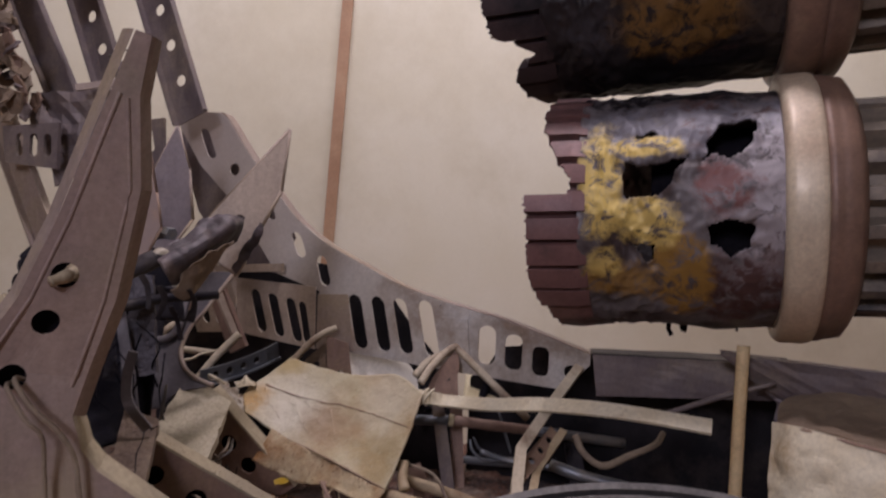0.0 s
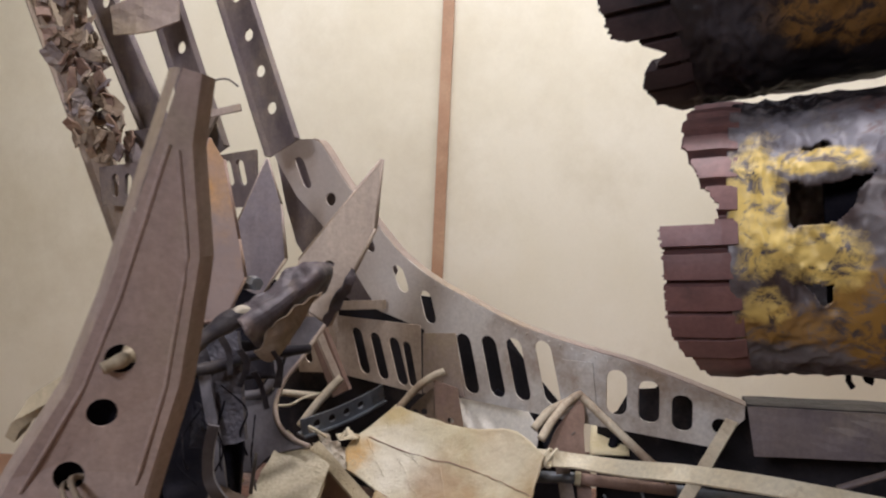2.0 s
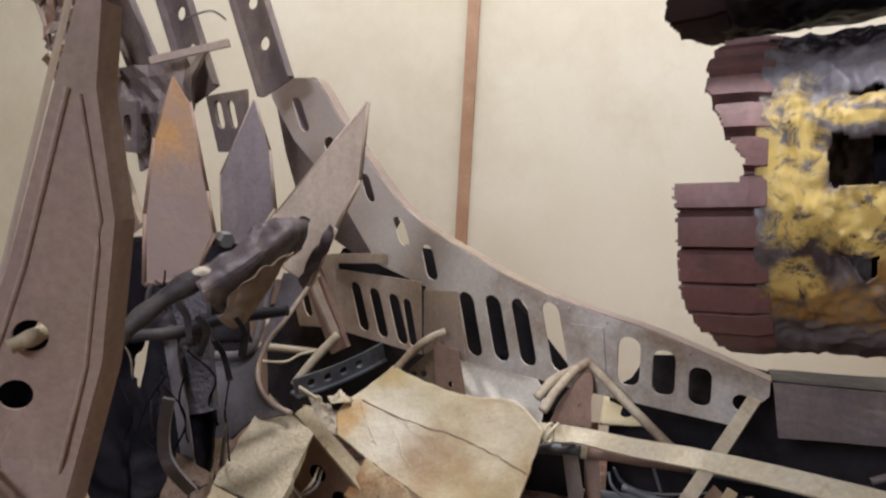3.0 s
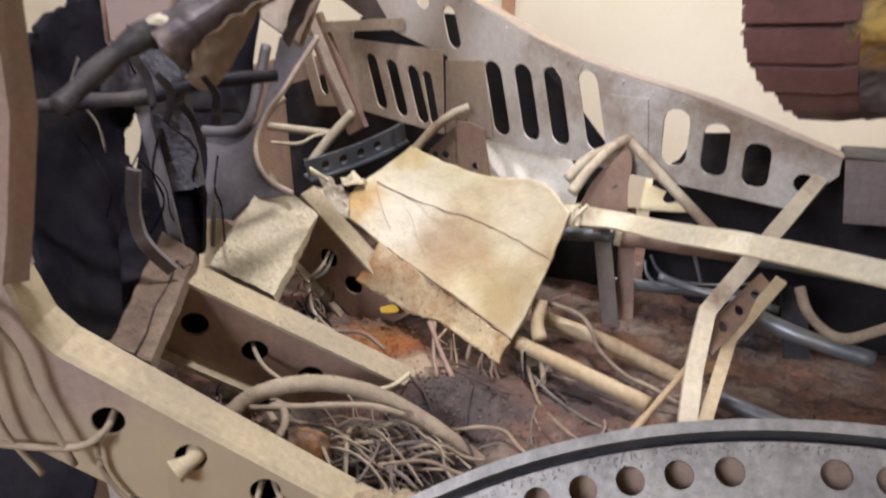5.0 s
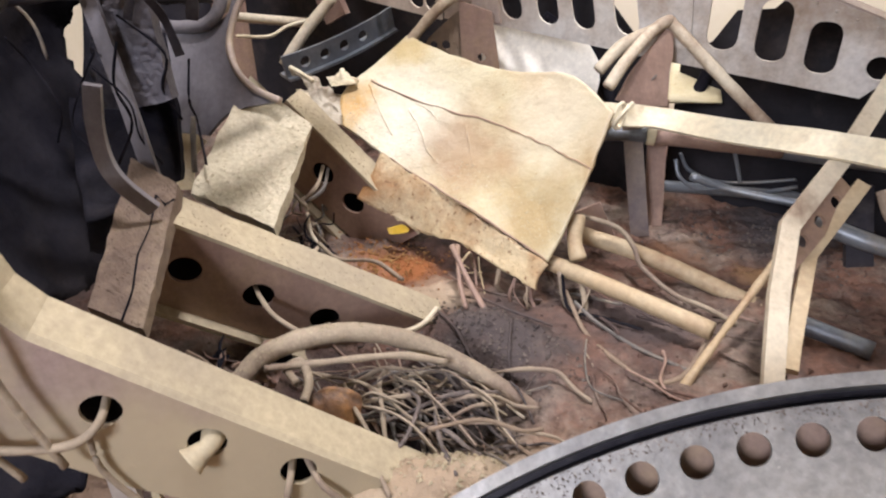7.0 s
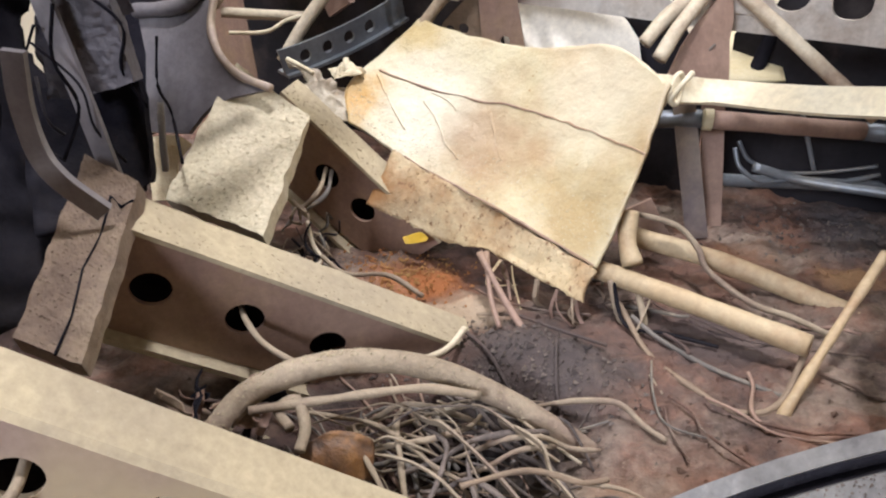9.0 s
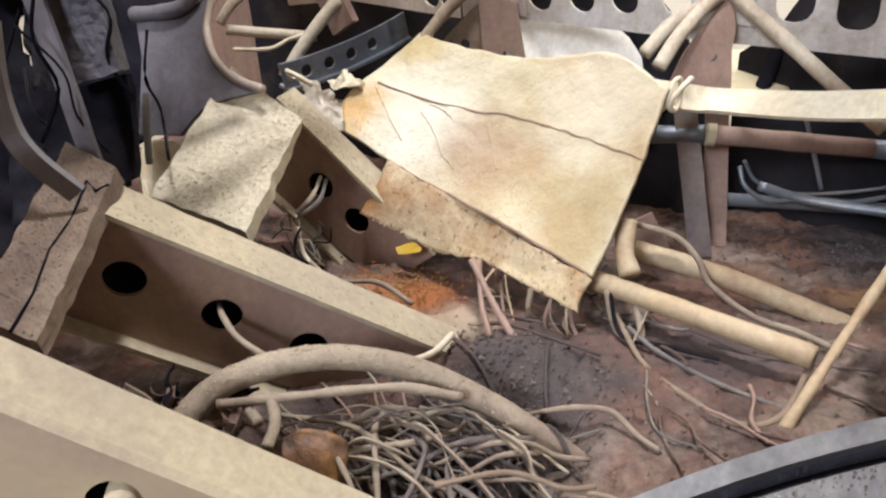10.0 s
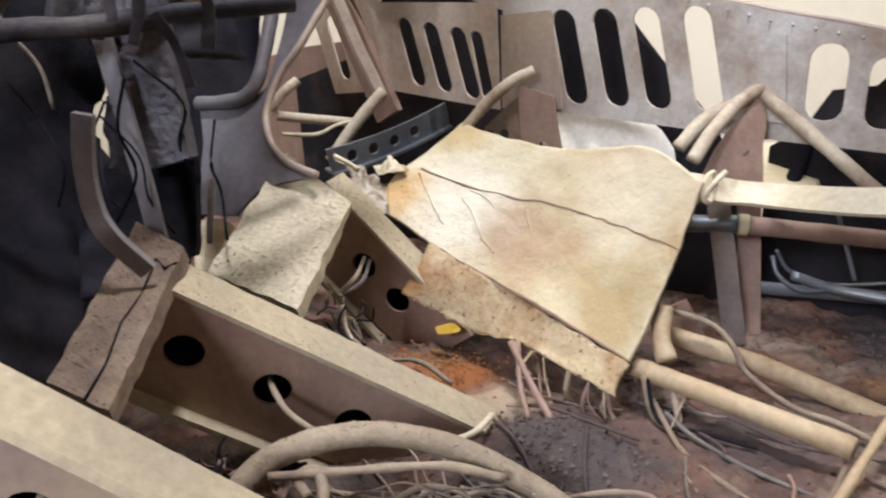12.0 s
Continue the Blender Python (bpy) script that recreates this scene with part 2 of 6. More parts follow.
def stained(m, place, reach, tone, amount):
    """A tone with a soft uneven edge round a place: stains, and painted light or shade too."""
    nt = m.node_tree
    N, L = nt.nodes, nt.links
    bsdf = N["Principled BSDF"]
    old = bsdf.inputs["Base Color"].links[0].from_socket
    geo = N.new("ShaderNodeNewGeometry")
    far = N.new("ShaderNodeVectorMath")
    far.operation, far.inputs[1].default_value = "DISTANCE", place
    L.new(geo.outputs["Position"], far.inputs[0])
    n = N.new("ShaderNodeTexNoise")
    n.inputs["Scale"].default_value, n.inputs["Detail"].default_value, n.inputs["Roughness"].default_value = 0.9 / reach, 8.0, 0.65
    L.new(geo.outputs["Position"], n.inputs["Vector"])
    add = N.new("ShaderNodeMath")
    add.operation, add.inputs[1].default_value = "MULTIPLY_ADD", reach * 2.0
    L.new(n.outputs["Fac"], add.inputs[0])
    L.new(far.outputs["Value"], add.inputs[2])
    r = N.new("ShaderNodeMapRange")
    r.inputs["From Min"].default_value, r.inputs["From Max"].default_value = reach * 2.0, reach * 1.3
    r.inputs["To Max"].default_value = amount
    L.new(add.outputs[0], r.inputs["Value"])
    x = N.new("ShaderNodeMix")
    x.data_type = "RGBA"
    L.new(r.outputs["Result"], x.inputs[0])
    L.new(old, x.inputs[6])
    x.inputs[7].default_value = (*tone, 1)
    L.new(x.outputs[2], bsdf.inputs["Base Color"])


# The bright glow on the sheet's left centre, painted as a whiter tone.
stained(M_cream, (-0.285, 1.425, 0.835), 0.11, (0.74, 0.70, 0.57), 0.75)
# Paler tone near the sheet's upper right.
stained(M_cream, (-0.07, 1.36, 0.88), 0.10, (0.68, 0.63, 0.48), 0.6)
# Orange, brown and ochre stains on the sheet.
stained(M_cream, (-0.366, 1.445, 0.841), 0.05, (0.50, 0.28, 0.06), 0.85)
stained(M_cream, (-0.205, 1.377, 0.822), 0.085, (0.30, 0.18, 0.095), 0.65)
stained(M_cream, (-0.105, 1.280, 0.785), 0.065, (0.37, 0.26, 0.11), 0.75)
stained(M_cream, (-0.301, 1.520, 0.904), 0.04, (0.46, 0.33, 0.10), 0.6)
stained(M_dirt, (-0.265, 1.29, 0.71), 0.07, (0.34, 0.13, 0.045), 0.85)
stained(M_dirt, (-0.205, 1.225, 0.70), 0.06, (0.42, 0.33, 0.23), 0.8)
stained(M_dirt, (0.075, 1.40, 0.70), 0.06, (0.25, 0.125, 0.065), 0.6)
stained(M_dirt, (0.180, 1.365, 0.70), 0.045, (0.33, 0.20, 0.10), 0.7)
# Shade behind the strap, painted dark blue-grey over the ashy dirt.
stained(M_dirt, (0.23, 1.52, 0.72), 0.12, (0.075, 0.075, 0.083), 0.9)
# Grey ash at the beam's end.
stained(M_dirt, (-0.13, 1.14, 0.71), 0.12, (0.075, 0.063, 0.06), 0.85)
# Shade in the gap under the end bracket, painted into the dirt.
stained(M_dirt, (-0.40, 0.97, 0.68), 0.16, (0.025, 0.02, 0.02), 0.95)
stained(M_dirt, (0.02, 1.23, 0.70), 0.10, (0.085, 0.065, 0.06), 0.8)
# Shade between the heaped wires, painted near black on the pit's dirt.
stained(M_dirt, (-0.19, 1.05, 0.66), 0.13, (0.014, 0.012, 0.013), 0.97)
stained(M_dirt, (-0.14, 0.95, 0.71), 0.12, (0.40, 0.335, 0.235), 0.9)
stained(M_flap, (-0.323, 1.356, 0.773), 0.04, (0.33, 0.15, 0.04), 0.8)
dusted(M_amber, (0.25, 0.20, 0.19), "Z", 1.36, 1.19, 0.85)
dusted(M_girder, (0.42, 0.35, 0.30), "X", -0.05, -0.5, 0.7)
dusted(M_dirt, (0.29, 0.20, 0.13), "Y", 1.035, 0.905, 0.6)
dusted(M_rib_plate, (0.43, 0.365, 0.24), "Z", 0.92, 0.78, 0.9)
YELLOW, OCHRE, OXIDE, ASH = (0.62, 0.46, 0.13), (0.30, 0.17, 0.035), (0.16, 0.055, 0.045), (0.36, 0.33, 0.345)
# The zone at 1.45 is soot plus the upper barrel's shade, painted near black.
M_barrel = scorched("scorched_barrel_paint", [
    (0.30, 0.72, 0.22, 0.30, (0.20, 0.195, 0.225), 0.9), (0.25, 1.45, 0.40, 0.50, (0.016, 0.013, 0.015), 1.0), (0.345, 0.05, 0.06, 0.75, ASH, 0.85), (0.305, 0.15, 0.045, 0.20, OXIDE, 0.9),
    (0.32, -0.72, 0.09, 0.38, (0.07, 0.03, 0.026), 0.95), (0.245, -0.58, 0.045, 0.42, OCHRE, 0.95), (0.15, -0.62, 0.06, 0.20, OCHRE, 0.8),
    (0.125, 0.22, 0.036, 0.46, YELLOW, 1.0), (0.19, 0.50, 0.06, 0.10, YELLOW, 1.0), (0.195, -0.12, 0.05, 0.20, YELLOW, 0.95), (0.13, -0.45, 0.03, 0.14, YELLOW, 0.7)],
    (0.20, 0.185, 0.19), (0.05, 0.035, 0.034))
M_barrel_b = scorched("scorched_ochre_paint", [(0.30, -0.70, 0.10, 0.34, (0.17, 0.09, 0.02), 0.85), (0.17, -0.72, 0.05, 0.2, (0.05, 0.048, 0.058), 0.6), (0.44, -0.7, 0.05, 0.4, (0.06, 0.045, 0.035), 0.7)],
    (0.02, 0.016, 0.018), (0.010, 0.008, 0.009))

# ---- builders ----
ORIGIN = {}


def link(name, bm, mat, parent=None, label="", category="", group="", kind="", smooth=False):
    """One mesh object from a bmesh in world places, its origin at its base or at its parent's origin."""
    bmesh.ops.recalc_face_normals(bm, faces=bm.faces[:])
    if smooth:
        for face in bm.faces:
            face.smooth = True
    me = bpy.data.meshes.new(name)
    cs = [v.co for v in bm.verts]
    if parent is None:
        o = Vector((sum(c.x for c in cs) / len(cs), sum(c.y for c in cs) / len(cs), min(c.z for c in cs)))
    else:
        o = ORIGIN[parent.name]
    bmesh.ops.translate(bm, verts=bm.verts[:], vec=-o)
    bm.to_mesh(me)
    bm.free()
    me.materials.append(mat)
    ob = new(name, me)
    if parent is None:
        ob.location = o
    else:
        ob.parent = parent
    ORIGIN[ob.name] = o
    return tagged(ob, label, category, group, kind)


def thing(name, place, label, category, group="", kind=""):
    ob = new(name)
    ob.empty_display_size = 0.05
    ob.location = place
    ORIGIN[ob.name] = Vector(place)
    return tagged(ob, label, category, group, kind)


def part(name, bm, mat, parent, label="", smooth=False):
    return link(name, bm, mat, parent, label, smooth=smooth)


def basis(o, along, up):
    """Frame at o: x along, y up (made square to x), z = x cross y."""
    x = Vector(along).normalized()
    y = Vector(up)
    y = (y - x * y.dot(x)).normalized()
    z = x.cross(y)
    m = Matrix((x, y, z)).transposed().to_4x4()
    m.translation = Vector(o)
    return m


def circle(cx, cy, r, n=20):
    return [(cx + r * math.cos(2 * math.pi * i / n), cy + r * math.sin(2 * math.pi * i / n)) for i in range(n)]


def slot(cx, cy, w, h, lean=0.0, n=8):
    """A stadium hole, w wide and h high, its top shifted sideways by lean."""
    r, out = w / 2, []
    for k, s in ((0, 1), (1, -1)):
        for i in range(n + 1):
            a = math.pi * i / n + k * math.pi
            x, y = r * math.cos(a), r * math.sin(a) + s * (h / 2 - r)
            out.append((cx + x + lean * y / h, cy + y))
    return out


def bar_hole(cx, cy, w, h, c=0.35):
    """A rounded rectangle hole."""
    out, r = [], min(w, h) * c
    for sx, sy, a0 in ((1, 1, 0), (-1, 1, 90), (-1, -1, 180), (1, -1, 270)):
        for i in range(5):
            a = radians(a0 + 22.5 * i)
            out.append((cx + sx * (w / 2 - r) + r * math.cos(a), cy + sy * (h / 2 - r) + r * math.sin(a)))
    return out


def plate(bm, m, outline, holes=(), thick=0.004, wobble=0.0):
    """A sheet with real openings in the frame m's xy plane, thick along +z."""
    edges = []
    for loop in (outline, *holes):
        vs = [bm.verts.new((x, y, 0)) for x, y in loop]
        edges += [bm.edges.new((vs[i], vs[(i + 1) % len(vs)])) for i in range(len(vs))]
    made = bmesh.ops.triangle_fill(bm, use_beauty=True, use_dissolve=False, edges=edges, normal=(0, 0, 1))
    faces = [g for g in made["geom"] if isinstance(g, bmesh.types.BMFace)]
    ext = bmesh.ops.extrude_face_region(bm, geom=faces)
    top = [g for g in ext["geom"] if isinstance(g, bmesh.types.BMVert)]
    bmesh.ops.translate(bm, verts=top, vec=(0, 0, thick))
    seen = {v for e in edges if e.is_valid for v in e.verts} | set(top)
    for v in seen:
        if wobble:
            d = noise.noise_vector(v.co * 9.0)
            v.co.z += d.x * wobble
        v.co = m @ v.co
    return bm


def smooth_path(pts, per=8):
    """Catmull-Rom points through pts."""
    p = [Vector(q) for q in pts]
    if len(p) < 3:
        return [p[0].lerp(p[-1], i / per) for i in range(per + 1)]
    p = [p[0] * 2 - p[1]] + p + [p[-1] * 2 - p[-2]]
    out = []
    for i in range(1, len(p) - 2):
        a, b, c, d = p[i - 1:i + 3]
        for k in range(per):
            t = k / per
            out.append(0.5 * ((2 * b) + (c - a) * t + (2 * a - 5 * b + 4 * c - d) * t * t + (3 * b - a - 3 * c + d) * t ** 3))
    return out + [p[-2]]


def sweep(bm, pts, profile, up=(0, 0, 1), curved=True, per=8, rough=0.0, closed=True):
    """Sweep a closed profile of (side, up) offsets along a path."""
    path = smooth_path(pts, per) if curved else [Vector(q) for q in pts]
    rings = []
    for i, p in enumerate(path):
        t = (path[min(i + 1, len(path) - 1)] - path[max(i - 1, 0)]).normalized()
        u = Vector(up) - t * Vector(up).dot(t)
        if u.length < 1e-3:
            u = Vector((1, 0, 0)) - t * t.x
        u.normalize()
        s = t.cross(u)
        k = 1 + (noise.noise(p * 40) * rough if rough else 0)
        rings.append([bm.verts.new(p + s * a * k + u * b * k) for a, b in profile])
    n = len(profile)
    for a, b in zip(rings, rings[1:]):
        for i in range(n):
            bm.faces.new((a[i], a[(i + 1) % n], b[(i + 1) % n], b[i]))
    bm.faces.new(rings[0][::-1])
    bm.faces.new(rings[-1])
    return bm


def tube(pts, r, sides=10, rough=0.08, per=8, curved=True, bm=None):
    return sweep(bm or bmesh.new(), pts, circle(0, 0, r, sides), curved=curved, per=per, rough=rough)


def ribbon(pts, w, th, up=(0, 0, 1), curved=True, per=6, rough=0.05):
    return sweep(bmesh.new(), pts, [(-th / 2, -w / 2), (th / 2, -w / 2), (th / 2, w / 2), (-th / 2, w / 2)], up, curved, per, rough)


def sheet(grid, nu, nv, thick=0.003, crumple=0.004, freq=14.0, ragged=0.0, seed=0.0):
    """A crumpled sheet through a small grid of control points (rows of equal length)."""
    rows = [smooth_path(r, max(2, nu // (len(r) - 1))) for r in grid]
    cols = [smooth_path([r[i] for r in rows], max(2, nv // (len(rows) - 1))) for i in range(len(rows[0]))]
    bm = bmesh.new()
    nr, nc = len(cols[0]), len(cols)
    P = [[cols[i][j].copy() for i in range(nc)] for j in range(nr)]
    off = Vector((seed, seed * 1.7, -seed))
    F, Bk = [], []
    for j in range(nr):
        fr, br = [], []
        for i in range(nc):
            a, b = P[j][max(i - 1, 0)], P[j][min(i + 1, nc - 1)]
            c, d = P[max(j - 1, 0)][i], P[min(j + 1, nr - 1)][i]
            n = (b - a).cross(d - c)
            n = n.normalized() if n.length > 1e-9 else Vector((0, 0, 1))
            p = P[j][i] + n * crumple * (noise.noise(P[j][i] * freq + off) + 0.5 * noise.noise(P[j][i] * freq * 2.7 + off) - 0.8 * abs(noise.noise(P[j][i] * freq * 1.9 - off)))
            if ragged and (i in (0, nc - 1) or j in (0, nr - 1)):
                p += noise.noise_vector(P[j][i] * 60 + off) * ragged
            fr.append(bm.verts.new(p))
            br.append(bm.verts.new(p - n * thick))
        F.append(fr)
        Bk.append(br)
    for j in range(nr - 1):
        for i in range(nc - 1):
            bm.faces.new((F[j][i], F[j][i + 1], F[j + 1][i + 1], F[j + 1][i]))
            bm.faces.new((Bk[j][i], Bk[j + 1][i], Bk[j + 1][i + 1], Bk[j][i + 1]))
    for i in range(nc - 1):
        bm.faces.new((F[0][i], Bk[0][i], Bk[0][i + 1], F[0][i + 1]))
        bm.faces.new((F[-1][i], F[-1][i + 1], Bk[-1][i + 1], Bk[-1][i]))
    for j in range(nr - 1):
        bm.faces.new((F[j][0], F[j + 1][0], Bk[j + 1][0], Bk[j][0]))
        bm.faces.new((F[j][-1], Bk[j][-1], Bk[j + 1][-1], F[j + 1][-1]))
    return bm


def box(bm, m, x0, x1, y0, y1, z0, z1):
    vs = [bm.verts.new(m @ Vector((x, y, z))) for z in (z0, z1) for y in (y0, y1) for x in (x0, x1)]
    for f in ((0, 2, 3, 1), (4, 5, 7, 6), (0, 1, 5, 4), (2, 6, 7, 3), (0, 4, 6, 2), (1, 3, 7, 5)):
        bm.faces.new([vs[i] for i in f])
    return bm


def slab(x0, x1, y0, y1, z0, z1):
    return box(bmesh.new(), Matrix(), x0, x1, y0, y1, z0, z1)


# ---- the hall ----
link("floor", slab(-4.2, 4.2, -3.2, 3.9, -0.1, 0.0), M_floor, label="red-brown hall floor", category="floor", kind="structure")
link("wall_north", slab(-4.2, 4.2, 3.75, 3.9, 0.0, 3.6), M_wall, label="cream hall wall lit from above", category="wall", kind="structure")
link("wall_south", slab(-4.2, 4.2, -3.2, -3.05, 0.0, 3.6), M_wall, label="cream hall wall", category="wall", kind="structure")
link("wall_west", slab(-4.2, -4.05, -3.05, 3.75, 0.0, 3.6), M_wall, label="cream hall wall", category="wall", kind="structure")
link("wall_east", slab(4.05, 4.2, -3.05, 3.75, 0.0, 3.6), M_wall, label="cream hall wall", category="wall", kind="structure")
link("ceiling", slab(-4.2, 4.2, -3.2, 3.9, 3.6, 3.7), M_ceiling, label="pale hall ceiling", category="ceiling", kind="structure")
batten = slab(-0.028, 0.028, 3.725, 3.747, 0.0, 3.6)
for v in batten.verts:
    v.co.x += -0.54 - 0.039 * (2.2 - v.co.z)
link("trim", batten, M_seam, label="narrow brown wooden batten on the cream wall", category="trim", kind="structure")

# ---- the dirt-filled wreck floor and hull ----


def ground_z(x, y):
    """Height of the dirt: level in the wreck, a pit under the wire heap, sunk inside the ring."""
    z = 0.705 - 0.10 * max(y - 1.15, 0) - 0.12 * max(1.0 - y, 0) + 0.05 * max(-0.25 - x, 0)
    z -= 0.085 * math.exp(-((x + 0.19) / 0.09) ** 2 - ((y - 1.05) / 0.055) ** 2)
    z += 0.022 * math.exp(-((x + 0.14) / 0.06) ** 2 - ((y - 1.155) / 0.035) ** 2)
    z += 0.028 * math.exp(-((x + 0.135) / 0.06) ** 2 - ((y - 0.955) / 0.035) ** 2)
    z -= 0.15 * math.exp(-((x + 0.44) / 0.08) ** 4 - ((y - 0.90) / 0.075) ** 4)
    inside = min(max((0.675 - math.hypot(x - 0.2746, (y - 0.5377) / 0.654)) / 0.05, 0.0), 1.0)
    z = z + (min(z, max(0.383 + (y - 0.5377) * 1.156 - 0.15, 0.40)) - z) * inside
    return z + 0.012 * noise.noise(Vector((x * 7, y * 7, 0))) + 0.007 * noise.noise(Vector((x * 25, y * 25, 3))) + 0.005 * noise.noise(Vector((x * 60, y * 60, 5))) + 0.0028 * noise.noise(Vector((x * 150, y * 150, 8)))


bm = bmesh.new()
NX, NY = 480, 340
G = [[bm.verts.new((x, y, ground_z(x, y))) for x in np.linspace(-0.95, 1.0, NX)] for y in np.linspace(0.62, 1.95, NY)]
for r0, r1 in zip(G, G[1:]):
    for i in range(NX - 1):
        bm.faces.new((r0[i], r0[i + 1], r1[i + 1], r1[i]))
rim = [G[0][i] for i in range(NX)] + [G[j][-1] for j in range(1, NY)] + [G[-1][i] for i in range(NX - 2, -1, -1)] + [G[j][0] for j in range(NY - 2, 0, -1)]
low = [bm.verts.new((v.co.x, v.co.y, 0.36)) for v in rim]
for i in range(len(rim)):
    k = (i + 1) % len(rim)
    bm.faces.new((rim[i], low[i], low[k], rim[k]))
bm.faces.new(low)
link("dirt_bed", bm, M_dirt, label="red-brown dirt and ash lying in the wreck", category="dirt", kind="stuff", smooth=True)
link("display_plinth", slab(-0.9, 0.95, 0.75, 1.9, 0.0, 0.36), M_skin, label="dark plain plinth under the wreck", category="plinth")

# far skin: dark sheets behind the slotted girder
GD = Vector((0.928, -0.371, 0))
GN = Vector((-0.371, -0.928, 0))
GO = Vector((0.0, 1.508, 0.0))
GM = basis(GO, GD, (0, 0, 1))


def girder_frame(back):
    m = GM.copy()
    m.translation = GO - GN * back
    return m


bm = bmesh.new()
plate(bm, girder_frame(0.13), [(-0.85, 0.60), (0.0, 0.60), (0.0, 0.80), (-0.04, 0.90), (-0.12, 0.985), (-0.19, 1.06), (-0.28, 1.10), (-0.45, 1.11), (-0.6, 1.09), (-0.68, 0.98), (-0.85, 0.93)], [], 0.004, 0.01)
link("fuselage_skin", bm, M_skin, label="dark sooty fuselage skin behind the slotted girder", category="fuselage skin")
bm = bmesh.new()
plate(bm, girder_frame(0.17), [(-1.06, 0.58), (-0.64, 0.58), (-0.62, 1.0), (-0.75, 1.0), (-0.90, 0.985), (-1.05, 0.95)], [], 0.004, 0.012)
link("fuselage_skin", bm, M_brown, label="brown fuselage skin behind the burnt bulkhead", category="fuselage skin")
bm = bmesh.new()
plate(bm, girder_frame(0.16), [(0.02, 0.58), (0.95, 0.58), (0.95, 0.955), (0.45, 0.955), (0.40, 0.945), (0.30, 0.948), (0.142, 0.964), (0.132, 0.952), (0.085, 0.945), (0.06, 0.90), (0.02, 0.87)], [], 0.004, 0.01)
link("fuselage_skin", bm, M_skin, label="dark fuselage skin below the grey beam", category="fuselage skin")
bm = plate(bmesh.new(), basis((0, 1.636, 0.915), (1, 0, 0), (0, 0.55, 0.83)) @ Matrix.Translation((0, -0.915, 0)), [(-0.222, 0.918), (-0.093, 0.912), (-0.072, 0.902), (-0.058, 0.889), (-0.042, 0.864), (-0.037, 0.835), (-0.042, 0.80), (-0.20, 0.80)], [], 0.003, 0.004)
link("skin_panel", bm, M_white_skin, label="flat cream skin panel with a rounded corner behind the stained sheet", category="skin panel")
link("skin_panel", sheet([[(0.069, 1.707, 0.861), (0.102, 1.715, 0.859), (0.136, 1.718, 0.845)], [(0.059, 1.574, 0.827), (0.095, 1.583, 0.825), (0.135, 1.592, 0.823)]], 10, 8, 0.003, 0.002), M_cream,
     label="small cream skin panel under the slotted girder", category="skin panel", smooth=True)
link("hoop_bar", tube([(-0.128, 1.655, 0.920), (-0.074, 1.659, 0.885), (-0.034, 1.655, 0.843), (-0.013, 1.643, 0.792)], 0.011), M_burnt_or_shade, label="dark curved hoop bar", category="bar", smooth=True)
link("hoop_bar", tube([(0.121, 1.636, 0.877), (0.110, 1.622, 0.847), (0.097, 1.608, 0.817)], 0.009), M_burnt_or_shade, label="short dark brace bar under the girder", category="bar", smooth=True)

# ---- the slotted girder ----
girder = thing("slotted_girder", GO + Vector((0, 0, 0.9)), "arched grey duralumin girder with slots and lightening holes", "girder")
web = [(0.316, 0.975), (0.150, 1.024), (0.049, 1.044), (-0.078, 1.075), (-0.182, 1.117), (-0.269, 1.155), (-0.348, 1.206), (-0.417, 1.276), (-0.49, 1.357),
       (-0.551, 1.436), (-0.574, 1.449), (-0.627, 1.452), (-0.694, 1.436), (-0.684, 1.41), (-0.622, 1.325), (-0.55, 1.262), (-0.47, 1.175), (-0.40, 1.085), (-0.285, 1.052), (-0.285, 0.93), (-0.123, 0.921), (0.021, 0.912), (0.169, 0.906), (0.268, 0.902), (0.316, 0.955)]
holes = [slot(-0.603, 1.377, 0.026, 0.07, -0.03), circle(-0.525, 1.317, 0.014), slot(-0.425, 1.232, 0.022, 0.055, -0.02),
         slot(-0.343, 1.152, 0.026, 0.055, -0.022), slot(-0.277, 1.098, 0.026, 0.065, -0.018)]
holes += [slot(u, 0.994, 0.032, 0.115, -0.026) for u in (-0.186, -0.131, -0.079, -0.020)]
holes += [bar_hole(0.108, 0.973, 0.037, 0.078, 0.45), bar_hole(0.164, 0.964, 0.036, 0.07, 0.4), bar_hole(0.219, 0.952, 0.034, 0.058, 0.4), circle(0.279, 0.938, 0.013)]
part("web", plate(bmesh.new(), GM, web, holes, 0.004), M_girder, girder)
part("back_web", plate(bmesh.new(), girder_frame(0.05), [(-0.385, 1.165), (-0.40, 1.195), (-0.465, 1.27), (-0.54, 1.352), (-0.598, 1.432), (-0.63, 1.44), (-0.70, 1.43), (-0.728, 1.412), (-0.70, 1.304), (-0.668, 1.219), (-0.60, 1.14), (-0.50, 1.09), (-0.44, 1.08)], [], 0.003), M_mauve, girder, "dark back web behind the holes")
part("side_flange", sweep(bmesh.new(), [GM @ Vector((u, v, -0.024)) for u, v in ((-0.690, 1.425), (-0.624, 1.325), (-0.552, 1.262), (-0.472, 1.175), (-0.402, 1.085))], [(-0.024, -0.002), (0.024, -0.002), (0.024, 0.002), (-0.024, 0.002)], curved=False), M_mauve, girder)
top = [GM @ Vector((u, v, -0.012)) for u, v in web[:11]]
flange_ob = part("top_flange", sweep(bmesh.new(), top, [(-0.014, -0.002), (0.014, -0.002), (0.014, 0.002), (-0.014, 0.002)], curved=True, per=3), M_frame, girder)
m = girder_frame(-0.006)
